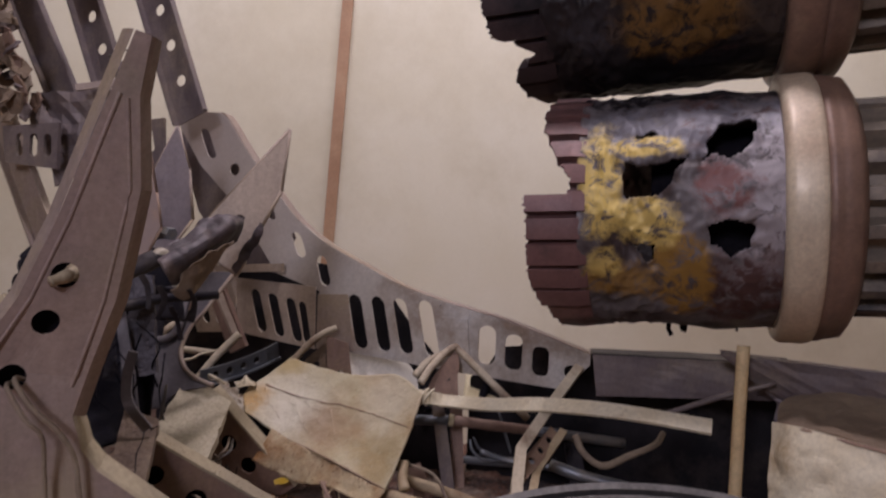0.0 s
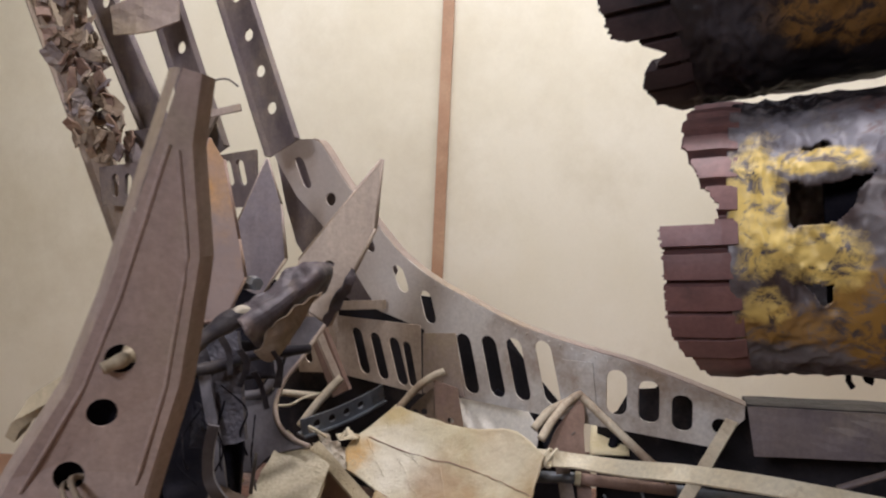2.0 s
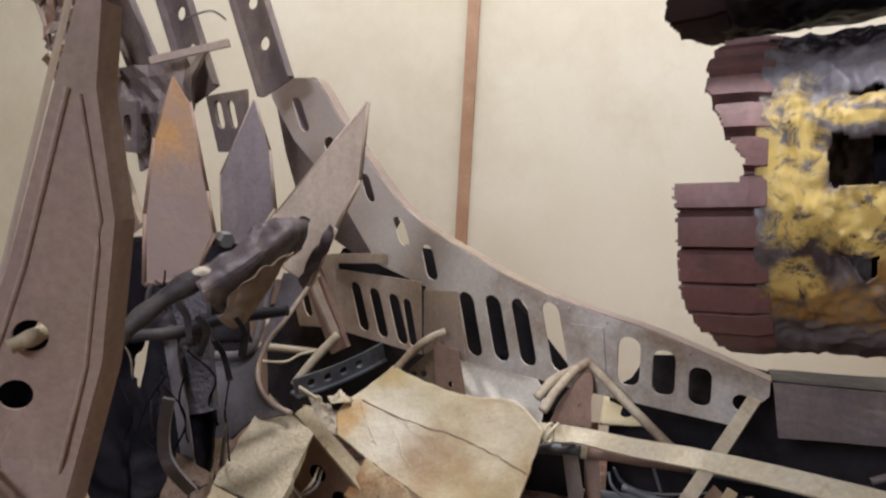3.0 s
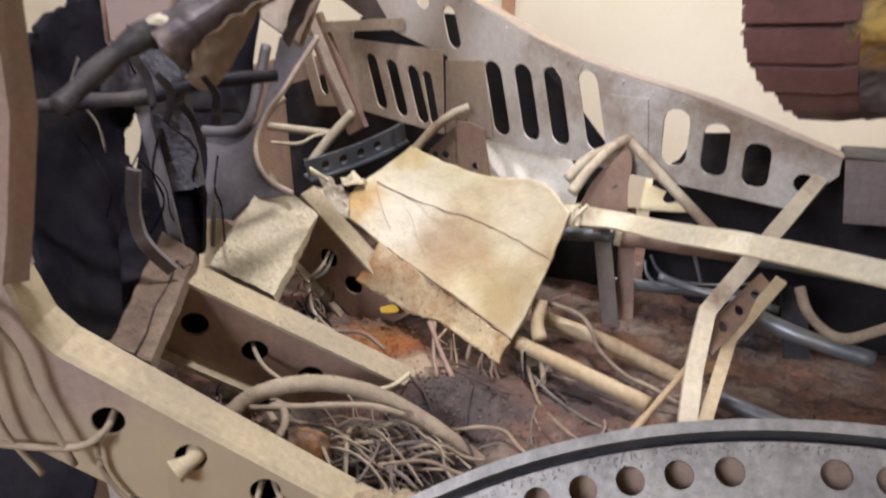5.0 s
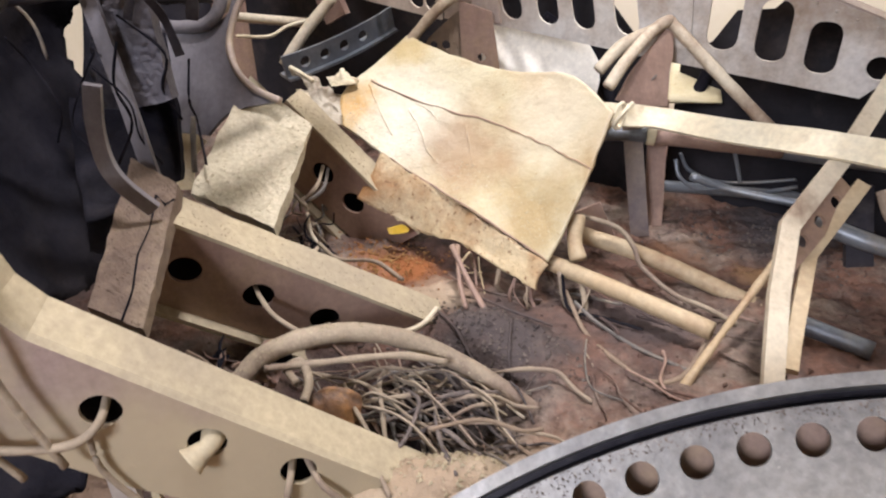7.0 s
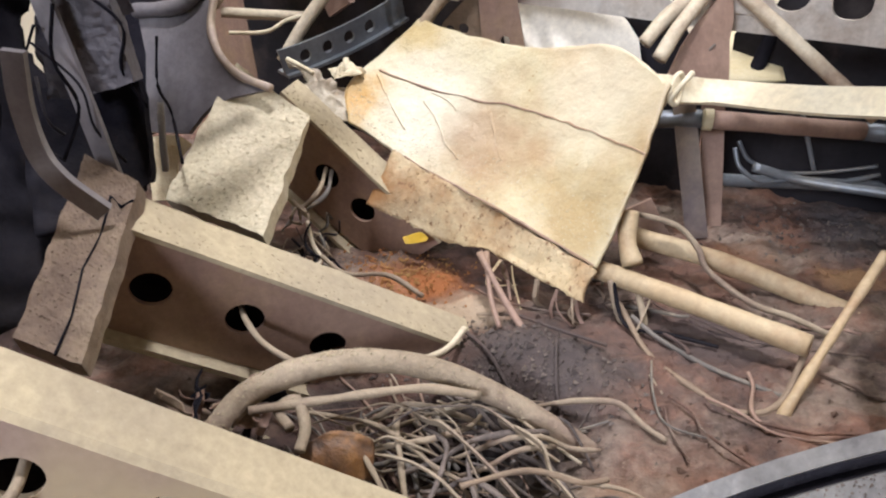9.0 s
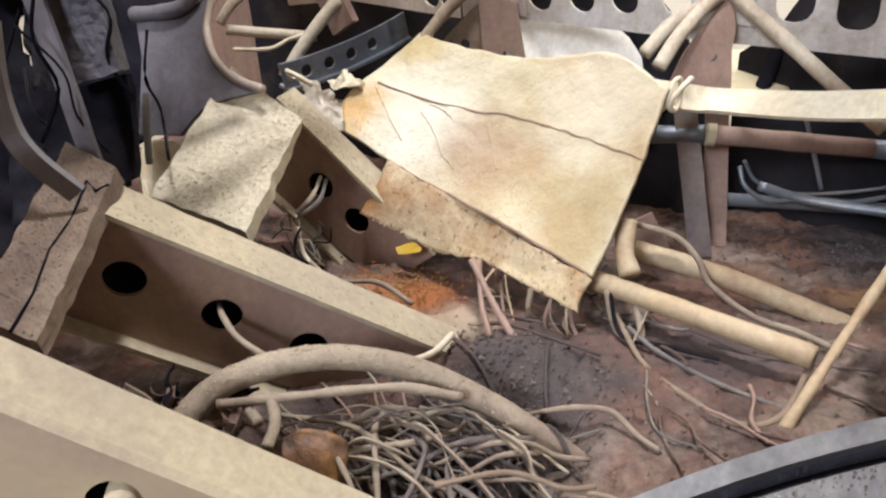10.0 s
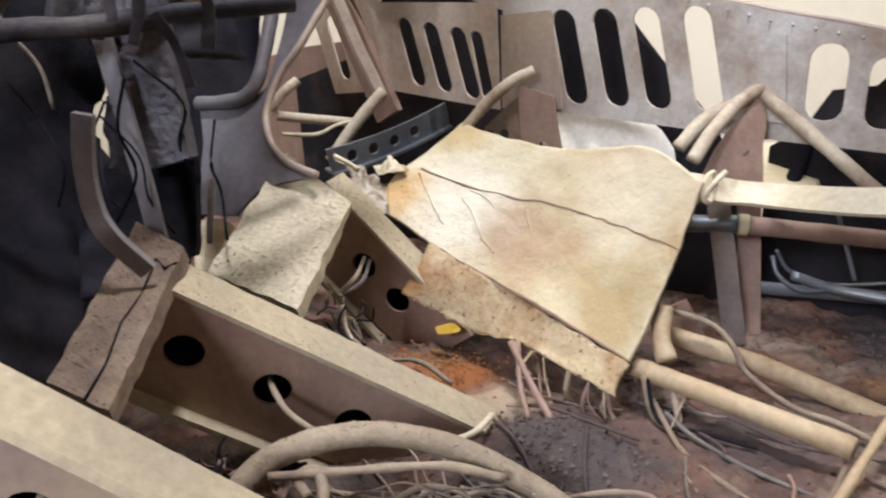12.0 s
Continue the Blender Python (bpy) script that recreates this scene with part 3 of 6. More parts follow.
part("cover_plate", plate(bmesh.new(), m, [(-0.284, 0.926), (-0.19, 0.93), (-0.213, 1.051), (-0.286, 1.046)], [], 0.003, 0.004), M_frame, girder, "beige riveted cover plate")
part("cover_plate", plate(bmesh.new(), m, [(0.010, 0.93), (0.075, 0.93), (0.066, 1.021), (0.007, 1.022)], [], 0.003), M_girder, girder, "grey riveted cover plate")
m = girder_frame(-0.012)
part("slotted_panel", plate(bmesh.new(), m, [(-0.49, 0.944), (-0.285, 0.925), (-0.288, 1.062), (-0.50, 1.068)], [slot(u, 0.998 - 0.14 * (u + 0.43), 0.026, 0.095, -0.028) for u in (-0.434, -0.387, -0.34, -0.295)][:3] + [slot(-0.312, 0.982, 0.02, 0.09, -0.02)], 0.004), M_pale, girder, "beige slotted panel")
part("slotted_panel", plate(bmesh.new(), girder_frame(0.03), [(-0.64, 0.925), (-0.53, 0.935), (-0.53, 1.075), (-0.69, 1.085)], [slot(u, 1.0, 0.022, 0.10, -0.03) for u in (-0.625, -0.585)], 0.004), M_pale, girder, "beige slotted panel")
for (u0, v0, u1, v1, w, mat) in ((-0.478, 0.905, -0.58, 1.10, 0.046, M_brown), (-0.555, 1.085, -0.37, 1.10, 0.018, M_frame)):
    part("stiffener", ribbon([GM @ Vector((u0, v0, 0.022)), GM @ Vector((u1, v1, 0.022))], w, 0.012, up=GD, curved=False), mat, girder)
part("stiffener_edge", ribbon([(-0.531, 1.652, 1.11), (-0.488, 1.652, 1.002), (-0.458, 1.652, 0.938)], 0.006, 0.02, up=GD, curved=False), M_pale, girder, "pale folded edge")
for i in range(26):
    u = -0.26 + i * 0.022
    if u < 0.3:
        b = bmesh.new()
        bmesh.ops.create_icosphere(b, subdivisions=1, radius=0.0022)
        zt = np.interp(u, [-0.269, -0.182, -0.078, 0.049, 0.15, 0.316], [1.155, 1.117, 1.075, 1.044, 1.024, 0.975]) - 0.009
        bmesh.ops.translate(b, verts=b.verts[:], vec=GM @ Vector((u, zt, 0.005)))
        part("rivet", b, M_girder, flange_ob)

# ---- perforated posts above the girder ----


def post(p0, p1, w, hole_at, mat, label, r=0.013):
    """A folded perforated strip from p0 (foot) to p1 (top), facing the hall's front."""
    o = thing("perforated_post", p0, label, "post", "perforated posts")
    p0, p1 = Vector(p0), Vector(p1)
    m = basis(p0, p1 - p0, GD)
    ln = (p1 - p0).length
    part("web", plate(bmesh.new(), m, [(0, -w / 2), (ln, -w / 2), (ln, w / 2), (0, w / 2)], [circle(s * ln, 0.0, r) for s in hole_at], 0.003, 0.002), mat, o)
    for s in (-1, 1):
        part("flange", box(bmesh.new(), m, 0, ln, s * w / 2 - 0.002, s * w / 2 + 0.002, -0.016, 0.001), mat, o)
    return o


post((-0.573, 1.647, 1.423), (-0.780, 1.741, 1.945), 0.086, (0.165, 0.322, 0.479, 0.65, 0.84), M_mauve, "mauve-grey perforated post above the girder")
post((-0.725, 1.645, 1.409), (-0.953, 1.744, 1.951), 0.082, (0.165, 0.305, 0.445, 0.71, 0.863), M_mauve, "mauve-grey perforated post with a cross brace")
post((-0.874, 1.623, 1.137), (-1.279, 1.753, 1.962), 0.075, (0.72, 0.80, 0.88, 0.95), M_frame, "dusty perforated post with crushed metal on it")
post((-0.829, 1.670, 1.375), (-1.140, 1.767, 1.964), 0.08, (0.675, 0.845), M_mauve, "dark perforated post behind crushed metal")
link("cross_plate", sheet([[(-0.934, 1.603, 1.717), (-0.856, 1.591, 1.733), (-0.780, 1.598, 1.743)], [(-0.927, 1.603, 1.657), (-0.848, 1.591, 1.656), (-0.779, 1.598, 1.679)]], 8, 6, 0.006, 0.006), M_frame, label="bent beige cross plate between the posts", category="plate")
link("cross_brace", ribbon([(-0.794, 1.564, 1.465), (-0.646, 1.593, 1.500)], 0.014, 0.01, curved=False), M_frame, label="thin beige brace between the posts", category="brace")
link("wire", tube([(-0.726, 1.561, 1.534), (-0.691, 1.558, 1.547), (-0.667, 1.573, 1.554), (-0.648, 1.586, 1.541)], 0.002, 6), M_wire, label="thin wire strung between two posts", category="wire", smooth=True)
link("slotted_bracket", plate(bmesh.new(), basis((-0.895, 1.603, 1.342), (0.97, -0.2, 0), (0.1, 0, 1)), [(-0.07, -0.04), (0.06, -0.05), (0.06, 0.05), (-0.08, 0.04)], [slot(x, 0, 0.02, 0.05) for x in (-0.035, 0, 0.035)], 0.01), M_mauve, label="dark slotted bracket at the post's foot", category="bracket")
link("slotted_bracket", plate(bmesh.new(), basis((-0.672, 1.630, 1.357), GD, (0, 0, 1)), [(-0.055, 0.05), (0.06, 0.058), (0.065, -0.06), (-0.02, -0.06)], [slot(-0.015, 0.012, 0.022, 0.055, -0.015), slot(0.022, 0.012, 0.022, 0.055, -0.015)], 0.008), M_mauve, label="dark slotted bracket between the post and the girder", category="bracket")
link("bracket_plate", sheet([[(-0.927, 1.641, 1.460), (-0.809, 1.633, 1.467), (-0.707, 1.623, 1.491)], [(-0.913, 1.641, 1.373), (-0.808, 1.632, 1.372), (-0.736, 1.619, 1.384)], [(-0.860, 1.645, 1.258), (-0.806, 1.631, 1.284), (-0.760, 1.615, 1.296)]], 10, 8, 0.01, 0.02), M_mauve, label="bent dark bracket plate behind the tall rib plate", category="bracket")
rnd = random.Random(5)
crush = thing("crushed_metal", (-0.985, 1.594, 1.369), "crushed dusty metal scraps hanging on a post", "scrap metal")
for i in range(105):
    f = rnd.random()
    cx, cy = 100 + 85 * f + rnd.uniform(-34, 36), 10 + 290 * f + rnd.uniform(-16, 16)
    c = Vector((-0.976, 1.577, 1.528)) + Vector(((cx - 150) * 0.00126, rnd.uniform(-0.04, 0.03), (200 - cy) * 0.00126))
    d1 = Vector((rnd.uniform(-1, 1), rnd.uniform(-0.5, 0.5), rnd.uniform(-1, 1))).normalized() * rnd.uniform(0.010, 0.032)
    d2 = d1.cross(Vector((rnd.uniform(-1, 1), 1, rnd.uniform(-1, 1)))).normalized() * rnd.uniform(0.006, 0.018)
    part("scrap", sheet([[c - d1 - d2, c - d2 * 1.3, c + d1 - d2], [c - d1 + d2, c + d2, c + d1 * 0.7 + d2]], 6, 4, 0.004, 0.004, 60, 0.002, i), rnd.choice((M_frame, M_clay, M_clay, M_brown, M_mauve)), crush)

# ---- tall rib plate with the drooping rail ----
PM = basis((-0.363, 0.865, 0.0), (0.91857475, 0.3952473, 0), (0, 0, 1))
rib_plate = thing("rib_frame", (-0.36, 0.87, 0.70), "tall pointed duralumin rib plate bending into a drooping perforated rail", "rib frame")
right = [(-0.014, 1.392), (-0.022, 1.33), (-0.014, 1.228), (-0.017, 1.205), (-0.028, 1.103), (-0.047, 1.01), (-0.060, 0.965), (-0.049, 0.924), (-0.032, 0.899), (0.06, 0.822), (0.181, 0.722), (0.222, 0.688)]
outline = [(-0.030, 1.396)] + right + [(0.222, 0.655), (0.148, 0.667), (0.084, 0.70), (0.004, 0.751), (-0.063, 0.806), (-0.19, 0.84), (-0.26, 0.87), (-0.215, 0.93), (-0.173, 1.014), (-0.127, 1.104), (-0.096, 1.19)]
hl = [circle(-0.083, 1.13, 0.0145), circle(-0.097, 1.076, 0.0145), circle(-0.122, 1.013, 0.0145), circle(-0.002, 0.831, 0.0145), circle(0.062, 0.786, 0.0145), circle(0.124, 0.741, 0.0145), circle(0.189, 0.693, 0.0135)]
rib_web = part("web", plate(bmesh.new(), PM, outline, hl, 0.004), M_rib_plate, rib_plate)

# Added black backing, so that the rail's holes look shaded inside.
part("back_web", plate(bmesh.new(), PM @ Matrix.Translation((0, 0, -0.028)), [(-0.14, 1.06), (-0.10, 1.15), (-0.06, 1.15), (-0.09, 0.95), (-0.05, 0.885), (0.05, 0.805), (0.20, 0.69), (0.20, 0.665), (0.14, 0.68), (0.06, 0.725), (0.0, 0.77), (-0.07, 0.825), (-0.19, 0.875), (-0.18, 0.97)], [], 0.003), M_burnt_or_shade, rib_plate, "dark back web behind the holes")


def edge_strip(pts, out, back, th=0.004):
    """A folded flange that leaves an edge of the plate outwards and backwards."""
    bm = bmesh.new()
    rows = []
    n = len(pts)
    for i, (a, z) in enumerate(pts):
        t = Vector((pts[min(i + 1, n - 1)][0] - pts[max(i - 1, 0)][0], pts[min(i + 1, n - 1)][1] - pts[max(i - 1, 0)][1])).normalized()
        s = Vector((t.y, -t.x)) * (out[0] + (out[1] - out[0]) * i / (n - 1))
        rows.append([(a, z, 0.004), (a + s.x, z + s.y, -back), (a + s.x - t.y * th, z + s.y + t.x * th, -back), (a - t.y * th, z + t.x * th, 0.0)])
    rings = [[bm.verts.new(PM @ Vector(v)) for v in r] for r in rows]
    for r0, r1 in zip(rings, rings[1:]):
        for i in range(4):
            bm.faces.new((r0[i], r0[(i + 1) % 4], r1[(i + 1) % 4], r1[i]))
    bm.faces.new(rings[0])
    bm.faces.new(rings[-1][::-1])
    return bm


part("flange", edge_strip(right[:7], (-0.007, -0.010), 0.012), M_rib_plate, rib_plate)
part("rail_flange", edge_strip(right[6:], (-0.007, -0.010), 0.032), M_rail, rib_plate)
left = [(-0.26, 0.87), (-0.215, 0.93), (-0.173, 1.014), (-0.127, 1.104), (-0.096, 1.19), (-0.032, 1.396)]
part("flange", edge_strip(left, (-0.008, -0.008), 0.018), M_frame, rib_plate)
for pts in ([(-0.165, 1.0), (-0.114, 1.104), (-0.084, 1.19), (-0.042, 1.33)], [(-0.034, 1.325), (-0.025, 1.228), (-0.028, 1.205), (-0.041, 1.10), (-0.062, 1.0)]):
    part("bead", tube([PM @ Vector((x, z, 0.004)) for x, z in pts], 0.0022, 8, 0.1, 6, False), M_rib_plate, rib_web, "pressed bead")
for a, z in ((-0.083, 1.13), (0.062, 0.786)):
    part("bolt", tube([PM @ Vector((a + 0.008, z + 0.002, -0.02)), PM @ Vector((a + 0.002, z - 0.001, 0.004)), PM @ Vector((a - 0.006, z - 0.004, 0.010)), PM @ Vector((a - 0.013, z - 0.007, 0.014))], 0.0098, 14, 0.9, 14), M_rail, rib_web, "dust-caked torn bolt end", smooth=True)
for pts, r in (([(-0.105, 1.0, -0.03), (-0.118, 1.012, 0.012), (-0.10, 0.985, 0.03), (-0.072, 0.955, 0.03), (-0.055, 0.92, 0.022), (-0.048, 0.87, 0.02), (-0.03, 0.80, 0.02)], 0.003),
               ([(-0.12, 1.0, -0.03), (-0.125, 1.005, 0.016), (-0.105, 0.972, 0.034), (-0.088, 0.95, 0.03), (-0.085, 0.90, 0.02), (-0.08, 0.84, 0.018), (-0.06, 0.79, 0.016)], 0.0026),
               ([(0.0, 0.835, -0.03), (-0.004, 0.826, 0.012), (-0.03, 0.818, 0.02), (-0.09, 0.825, 0.016)], 0.0034),
               ([(-0.012, 0.82, 0.012), (-0.01, 0.78, 0.012), (0.02, 0.725, 0.012), (0.06, 0.685, 0.02), (0.11, 0.668, 0.02), (0.135, 0.668, 0.012)], 0.0025),
               ([(0.122, 0.745, -0.02), (0.116, 0.735, 0.01), (0.106, 0.70, 0.014), (0.10, 0.675, 0.012)], 0.003),
               ([(0.128, 0.742, -0.02), (0.14, 0.73, 0.01), (0.158, 0.70, 0.012), (0.15, 0.672, 0.014), (0.125, 0.666, 0.012)], 0.0028)):
    link("wire", tube([PM @ Vector((a, z, c)) for a, z, c in pts], r, 8, 0.15), M_cable, label="dusty wire hanging through a rail hole", category="wire", group="rail wires", smooth=True)

for ob in rib_plate.children_recursive:
    for v in ob.data.vertices:
        lean = max(0.0, (v.co.z + ORIGIN[rib_plate.name].z - 1.04) / 0.35)
        v.co.x, v.co.y = v.co.x + 0.055 * lean ** 0.7, v.co.y - 0.071 * lean

# ---- pointed rib plates behind it ----


def pointed_plate(pts, mat, label, rim_mat, back=(0, 0.02, 0)):
    """A flat pointed plate with a folded rim along its outline."""
    pts = [Vector(p) for p in pts]
    o = thing("pointed_rib_plate", pts[-1], label, "rib plate", "pointed rib plates")
    c = sum(pts, Vector()) / len(pts)
    m = basis(c, pts[1] - pts[0], pts[0] - pts[len(pts) // 2])
    inv = m.inverted()
    flat = [(inv @ p).to_2d() for p in pts]
    part("web", plate(bmesh.new(), m, [(p.x, p.y) for p in flat], [], 0.003), mat, o)
    for a, b in zip(pts, pts[1:] + pts[:1]):
        if (a - b).length > 0.05:
            part("rim", tube([a, b], 0.0034, 8, 0.0, 4, False), rim_mat, o, smooth=True)
    return o


pointed_plate([(-0.275, 1.283, 1.362), (-0.284, 1.276, 1.254), (-0.315, 1.266, 1.188), (-0.350, 1.255, 1.106), (-0.395, 1.249, 1.138), (-0.398, 1.252, 1.205)], M_pale, "pale pointed rib plate with a folded rim", M_frame)
pointed_plate([(-0.509, 1.184, 1.386), (-0.489, 1.185, 1.354), (-0.465, 1.182, 1.238), (-0.455, 1.181, 1.183), (-0.481, 1.172, 1.122), (-0.546, 1.159, 1.113), (-0.546, 1.166, 1.207), (-0.534, 1.175, 1.307)], M_amber, "amber-stained pointed rib plate", M_brown)
pointed_plate([(-0.55, 1.497, 1.385), (-0.523, 1.497, 1.299), (-0.51, 1.491, 1.197), (-0.556, 1.48, 1.126), (-0.601, 1.472, 1.145), (-0.605, 1.478, 1.255)], M_mauve, "mauve-grey pointed rib plate", M_frame)
link("curved_strip", ribbon([(-0.604, 0.904, 1.023), (-0.572, 0.887, 1.056), (-0.514, 0.873, 1.090)], 0.02, 0.012, up=(0.6, 0, 0.8)), M_rail, label="perforated curved strip behind the tall rib plate", category="strip")

# ---- grey ring with holes ----
RN = Vector((math.cos(0.7136) * math.sin(-0.0136), -math.cos(0.7136) * math.cos(-0.0136), math.sin(0.7136)))
RX = Vector((0, 0, 1)).cross(RN).normalized()
RM = basis((0.2746, 0.5377, 0.3831), RX, RN.cross(RX))
ring = thing("ring_frame", (0.27, 0.94, 0.70), "worn grey alloy ring frame with a row of round holes", "ring frame")


def arc(r0, r1, a0, a1, n=90):
    return [(r1 * math.sin(a0 + (a1 - a0) * i / n), r1 * math.cos(a0 + (a1 - a0) * i / n)) for i in range(n + 1)] + \
           [(r0 * math.sin(a1 + (a0 - a1) * i / n), r0 * math.cos(a1 + (a0 - a1) * i / n)) for i in range(n + 1)]


A0, A1 = -1.45, 1.45
filled = 7
ring_web = part("web", plate(bmesh.new(), RM, arc(0.568, 0.634, A0, A1), [circle(0.612 * math.sin(-0.5817 + 0.0616 * i), 0.612 * math.cos(-0.5817 + 0.0616 * i), 0.0113, 18) for i in range(-13, 32) if i != filled], 0.004), M_ring, ring)
b = plate(bmesh.new(), RM, circle(0.612 * math.sin(-0.5817 + 0.0616 * filled), 0.612 * math.cos(-0.5817 + 0.0616 * filled), 0.0113, 18), [], 0.003)
part("hole_plug", b, M_ring, ring_web, "painted-over hole")

part("back_web", plate(bmesh.new(), RM @ Matrix.Translation((0, 0, -0.03)), arc(0.572, 0.636, A0, A1), [], 0.003), M_brown, ring, "brown back web")


def ring_sweep(r, profile, mat, name):
    pts = [RM @ Vector((r * math.sin(A0 + (A1 - A0) * i / 90), r * math.cos(A0 + (A1 - A0) * i / 90), 0)) for i in range(91)]
    bm = bmesh.new()
    rings = []
    for i, p in enumerate(pts):
        a = A0 + (A1 - A0) * i / 90
        rad = (RM.to_3x3() @ Vector((math.sin(a), math.cos(a), 0)))
        rings.append([bm.verts.new(p + rad * x + RN * y) for x, y in profile])
    n = len(profile)
    for r0, r1 in zip(rings, rings[1:]):
        for i in range(n):
            bm.faces.new((r0[i], r0[(i + 1) % n], r1[(i + 1) % n], r1[i]))
    bm.faces.new(rings[0])
    bm.faces.new(rings[-1][::-1])
    part(name, bm, mat, ring)


ring_sweep(0.641, [(0, -0.022), (0.003, -0.006), (0.010, -0.004), (0.011, 0.001), (0.002, 0.001), (-0.002, -0.022)], M_ring, "outer_flange")
ring_sweep(0.633, [(0, -0.022), (0.009, -0.022), (0.009, -0.019), (0.002, -0.019), (0.0, 0.0), (-0.002, 0.0)], M_soot, "groove")
ring_sweep(0.566, [(0.004, 0.005), (-0.004, 0.002), (-0.010, -0.008), (-0.012, -0.022), (-0.009, -0.022), (-0.006, -0.008), (0.003, 0.0)], M_ring, "inner_lip")

# ---- stained sheet, flap, crumbling block ----
cover = thing("doped_sheet", (-0.140, 1.273, 0.728), "stained cream doped sheet, cracked and folded, lying over the beams", "sheet")
panel = part("panel", sheet([[(-0.308, 1.544, 0.913), (-0.223, 1.488, 0.901), (-0.137, 1.427, 0.906), (-0.071, 1.385, 0.919), (-0.021, 1.321, 0.901)],
                     [(-0.358, 1.492, 0.873), (-0.257, 1.450, 0.857), (-0.156, 1.389, 0.847), (-0.089, 1.350, 0.853), (-0.038, 1.296, 0.844)],
                     [(-0.381, 1.456, 0.852), (-0.275, 1.409, 0.820), (-0.180, 1.348, 0.799), (-0.112, 1.309, 0.788), (-0.058, 1.271, 0.793)],
                     [(-0.368, 1.412, 0.827), (-0.289, 1.380, 0.794), (-0.206, 1.326, 0.777), (-0.137, 1.285, 0.760), (-0.078, 1.246, 0.748)]], 96, 72, 0.004, 0.0028, 13, 0.0014), M_cream, cover, smooth=True)
flap = part("flap", sheet([[(-0.308, 1.383, 0.804), (-0.242, 1.351, 0.784), (-0.168, 1.306, 0.766), (-0.078, 1.241, 0.748)],
                    [(-0.317, 1.361, 0.782), (-0.253, 1.339, 0.758), (-0.172, 1.295, 0.739), (-0.083, 1.235, 0.735)],
                    [(-0.333, 1.347, 0.756), (-0.251, 1.329, 0.729), (-0.182, 1.289, 0.731), (-0.088, 1.226, 0.721)]], 48, 16, 0.004, 0.004, 18, 0.003, 3.0), M_flap, cover, "rust-stained lower flap", smooth=True)


def on_sheet(ob, pts, per=7):
    """The points of a path drawn down on to a sheet's own surface."""
    vs = [v.co + ORIGIN[ob.name] for v in ob.data.vertices][1::2]
    out = []
    for p in smooth_path(pts, per):
        near = sorted(vs, key=lambda q: (q - p).length_squared)[:4]
        out.append(sum(near, Vector()) / 4 + Vector((0, -0.0004, 0.0005)))
    return out


for pts in ([(-0.345, 1.474, 0.872), (-0.252, 1.431, 0.861), (-0.154, 1.374, 0.860), (-0.094, 1.334, 0.851), (-0.034, 1.283, 0.846)], [(-0.299, 1.369, 0.804), (-0.206, 1.322, 0.781), (-0.136, 1.281, 0.763), (-0.083, 1.242, 0.753)]):
    part("crack", tube(on_sheet(panel, pts), 0.0011, 6, 0.9, 2), M_brown, panel, "dark crack seam")
for pts in ([(-0.284, 1.435, 0.851), (-0.262, 1.415, 0.828), (-0.244, 1.4, 0.8), (-0.226, 1.385, 0.78)], [(-0.274, 1.44, 0.857), (-0.253, 1.43, 0.85), (-0.24, 1.42, 0.839)], [(-0.20, 1.40, 0.845), (-0.19, 1.38, 0.82), (-0.182, 1.36, 0.803)], [(-0.345, 1.47, 0.866), (-0.325, 1.44, 0.845), (-0.30, 1.41, 0.82)]):
    part("crease", tube(on_sheet(panel, pts, 5), 0.0009, 6, 0.8, 2), M_cream, panel, "raised crease", smooth=True)
slab_ob = link("cement_block", sheet([[(-0.447, 1.325, 0.911), (-0.409, 1.311, 0.888), (-0.366, 1.294, 0.865)], [(-0.457, 1.249, 0.864), (-0.408, 1.237, 0.849), (-0.357, 1.228, 0.844)], [(-0.460, 1.180, 0.826), (-0.404, 1.161, 0.819), (-0.350, 1.141, 0.813)]], 90, 84, 0.014, 0.0006, 75, 0.0022, 1.0), M_plaster,
     label="crumbling grey cement-like slab leaning on the beam", category="slab")
rag = thing("crumpled_rag", (-0.392, 1.421, 0.825), "torn pale rag twisted into folds beside the sheet", "rag")
part("fold", sheet([[(-0.463, 1.476, 0.883), (-0.450, 1.468, 0.881), (-0.439, 1.458, 0.874)], [(-0.430, 1.472, 0.876), (-0.415, 1.452, 0.869), (-0.411, 1.438, 0.858)], [(-0.397, 1.465, 0.859), (-0.384, 1.444, 0.852), (-0.382, 1.430, 0.844)], [(-0.377, 1.465, 0.842), (-0.367, 1.442, 0.834), (-0.366, 1.417, 0.824)]], 20, 44, 0.002, 0.008, 34, 0.004, 2.0), M_foil, rag)
part("fold", sheet([[(-0.438, 1.453, 0.860), (-0.411, 1.440, 0.864), (-0.399, 1.455, 0.865)], [(-0.425, 1.440, 0.844), (-0.396, 1.417, 0.847), (-0.386, 1.440, 0.844)], [(-0.402, 1.430, 0.828), (-0.376, 1.404, 0.828), (-0.369, 1.425, 0.819)]], 26, 26, 0.002, 0.009, 30, 0.004, 5.0), M_foil, rag)
part("fold", sheet([[(-0.407, 1.477, 0.871), (-0.386, 1.475, 0.878), (-0.367, 1.477, 0.869)], [(-0.394, 1.466, 0.862), (-0.371, 1.454, 0.870), (-0.361, 1.469, 0.858)]], 20, 10, 0.002, 0.008, 40, 0.004, 8.0), M_strap, rag)
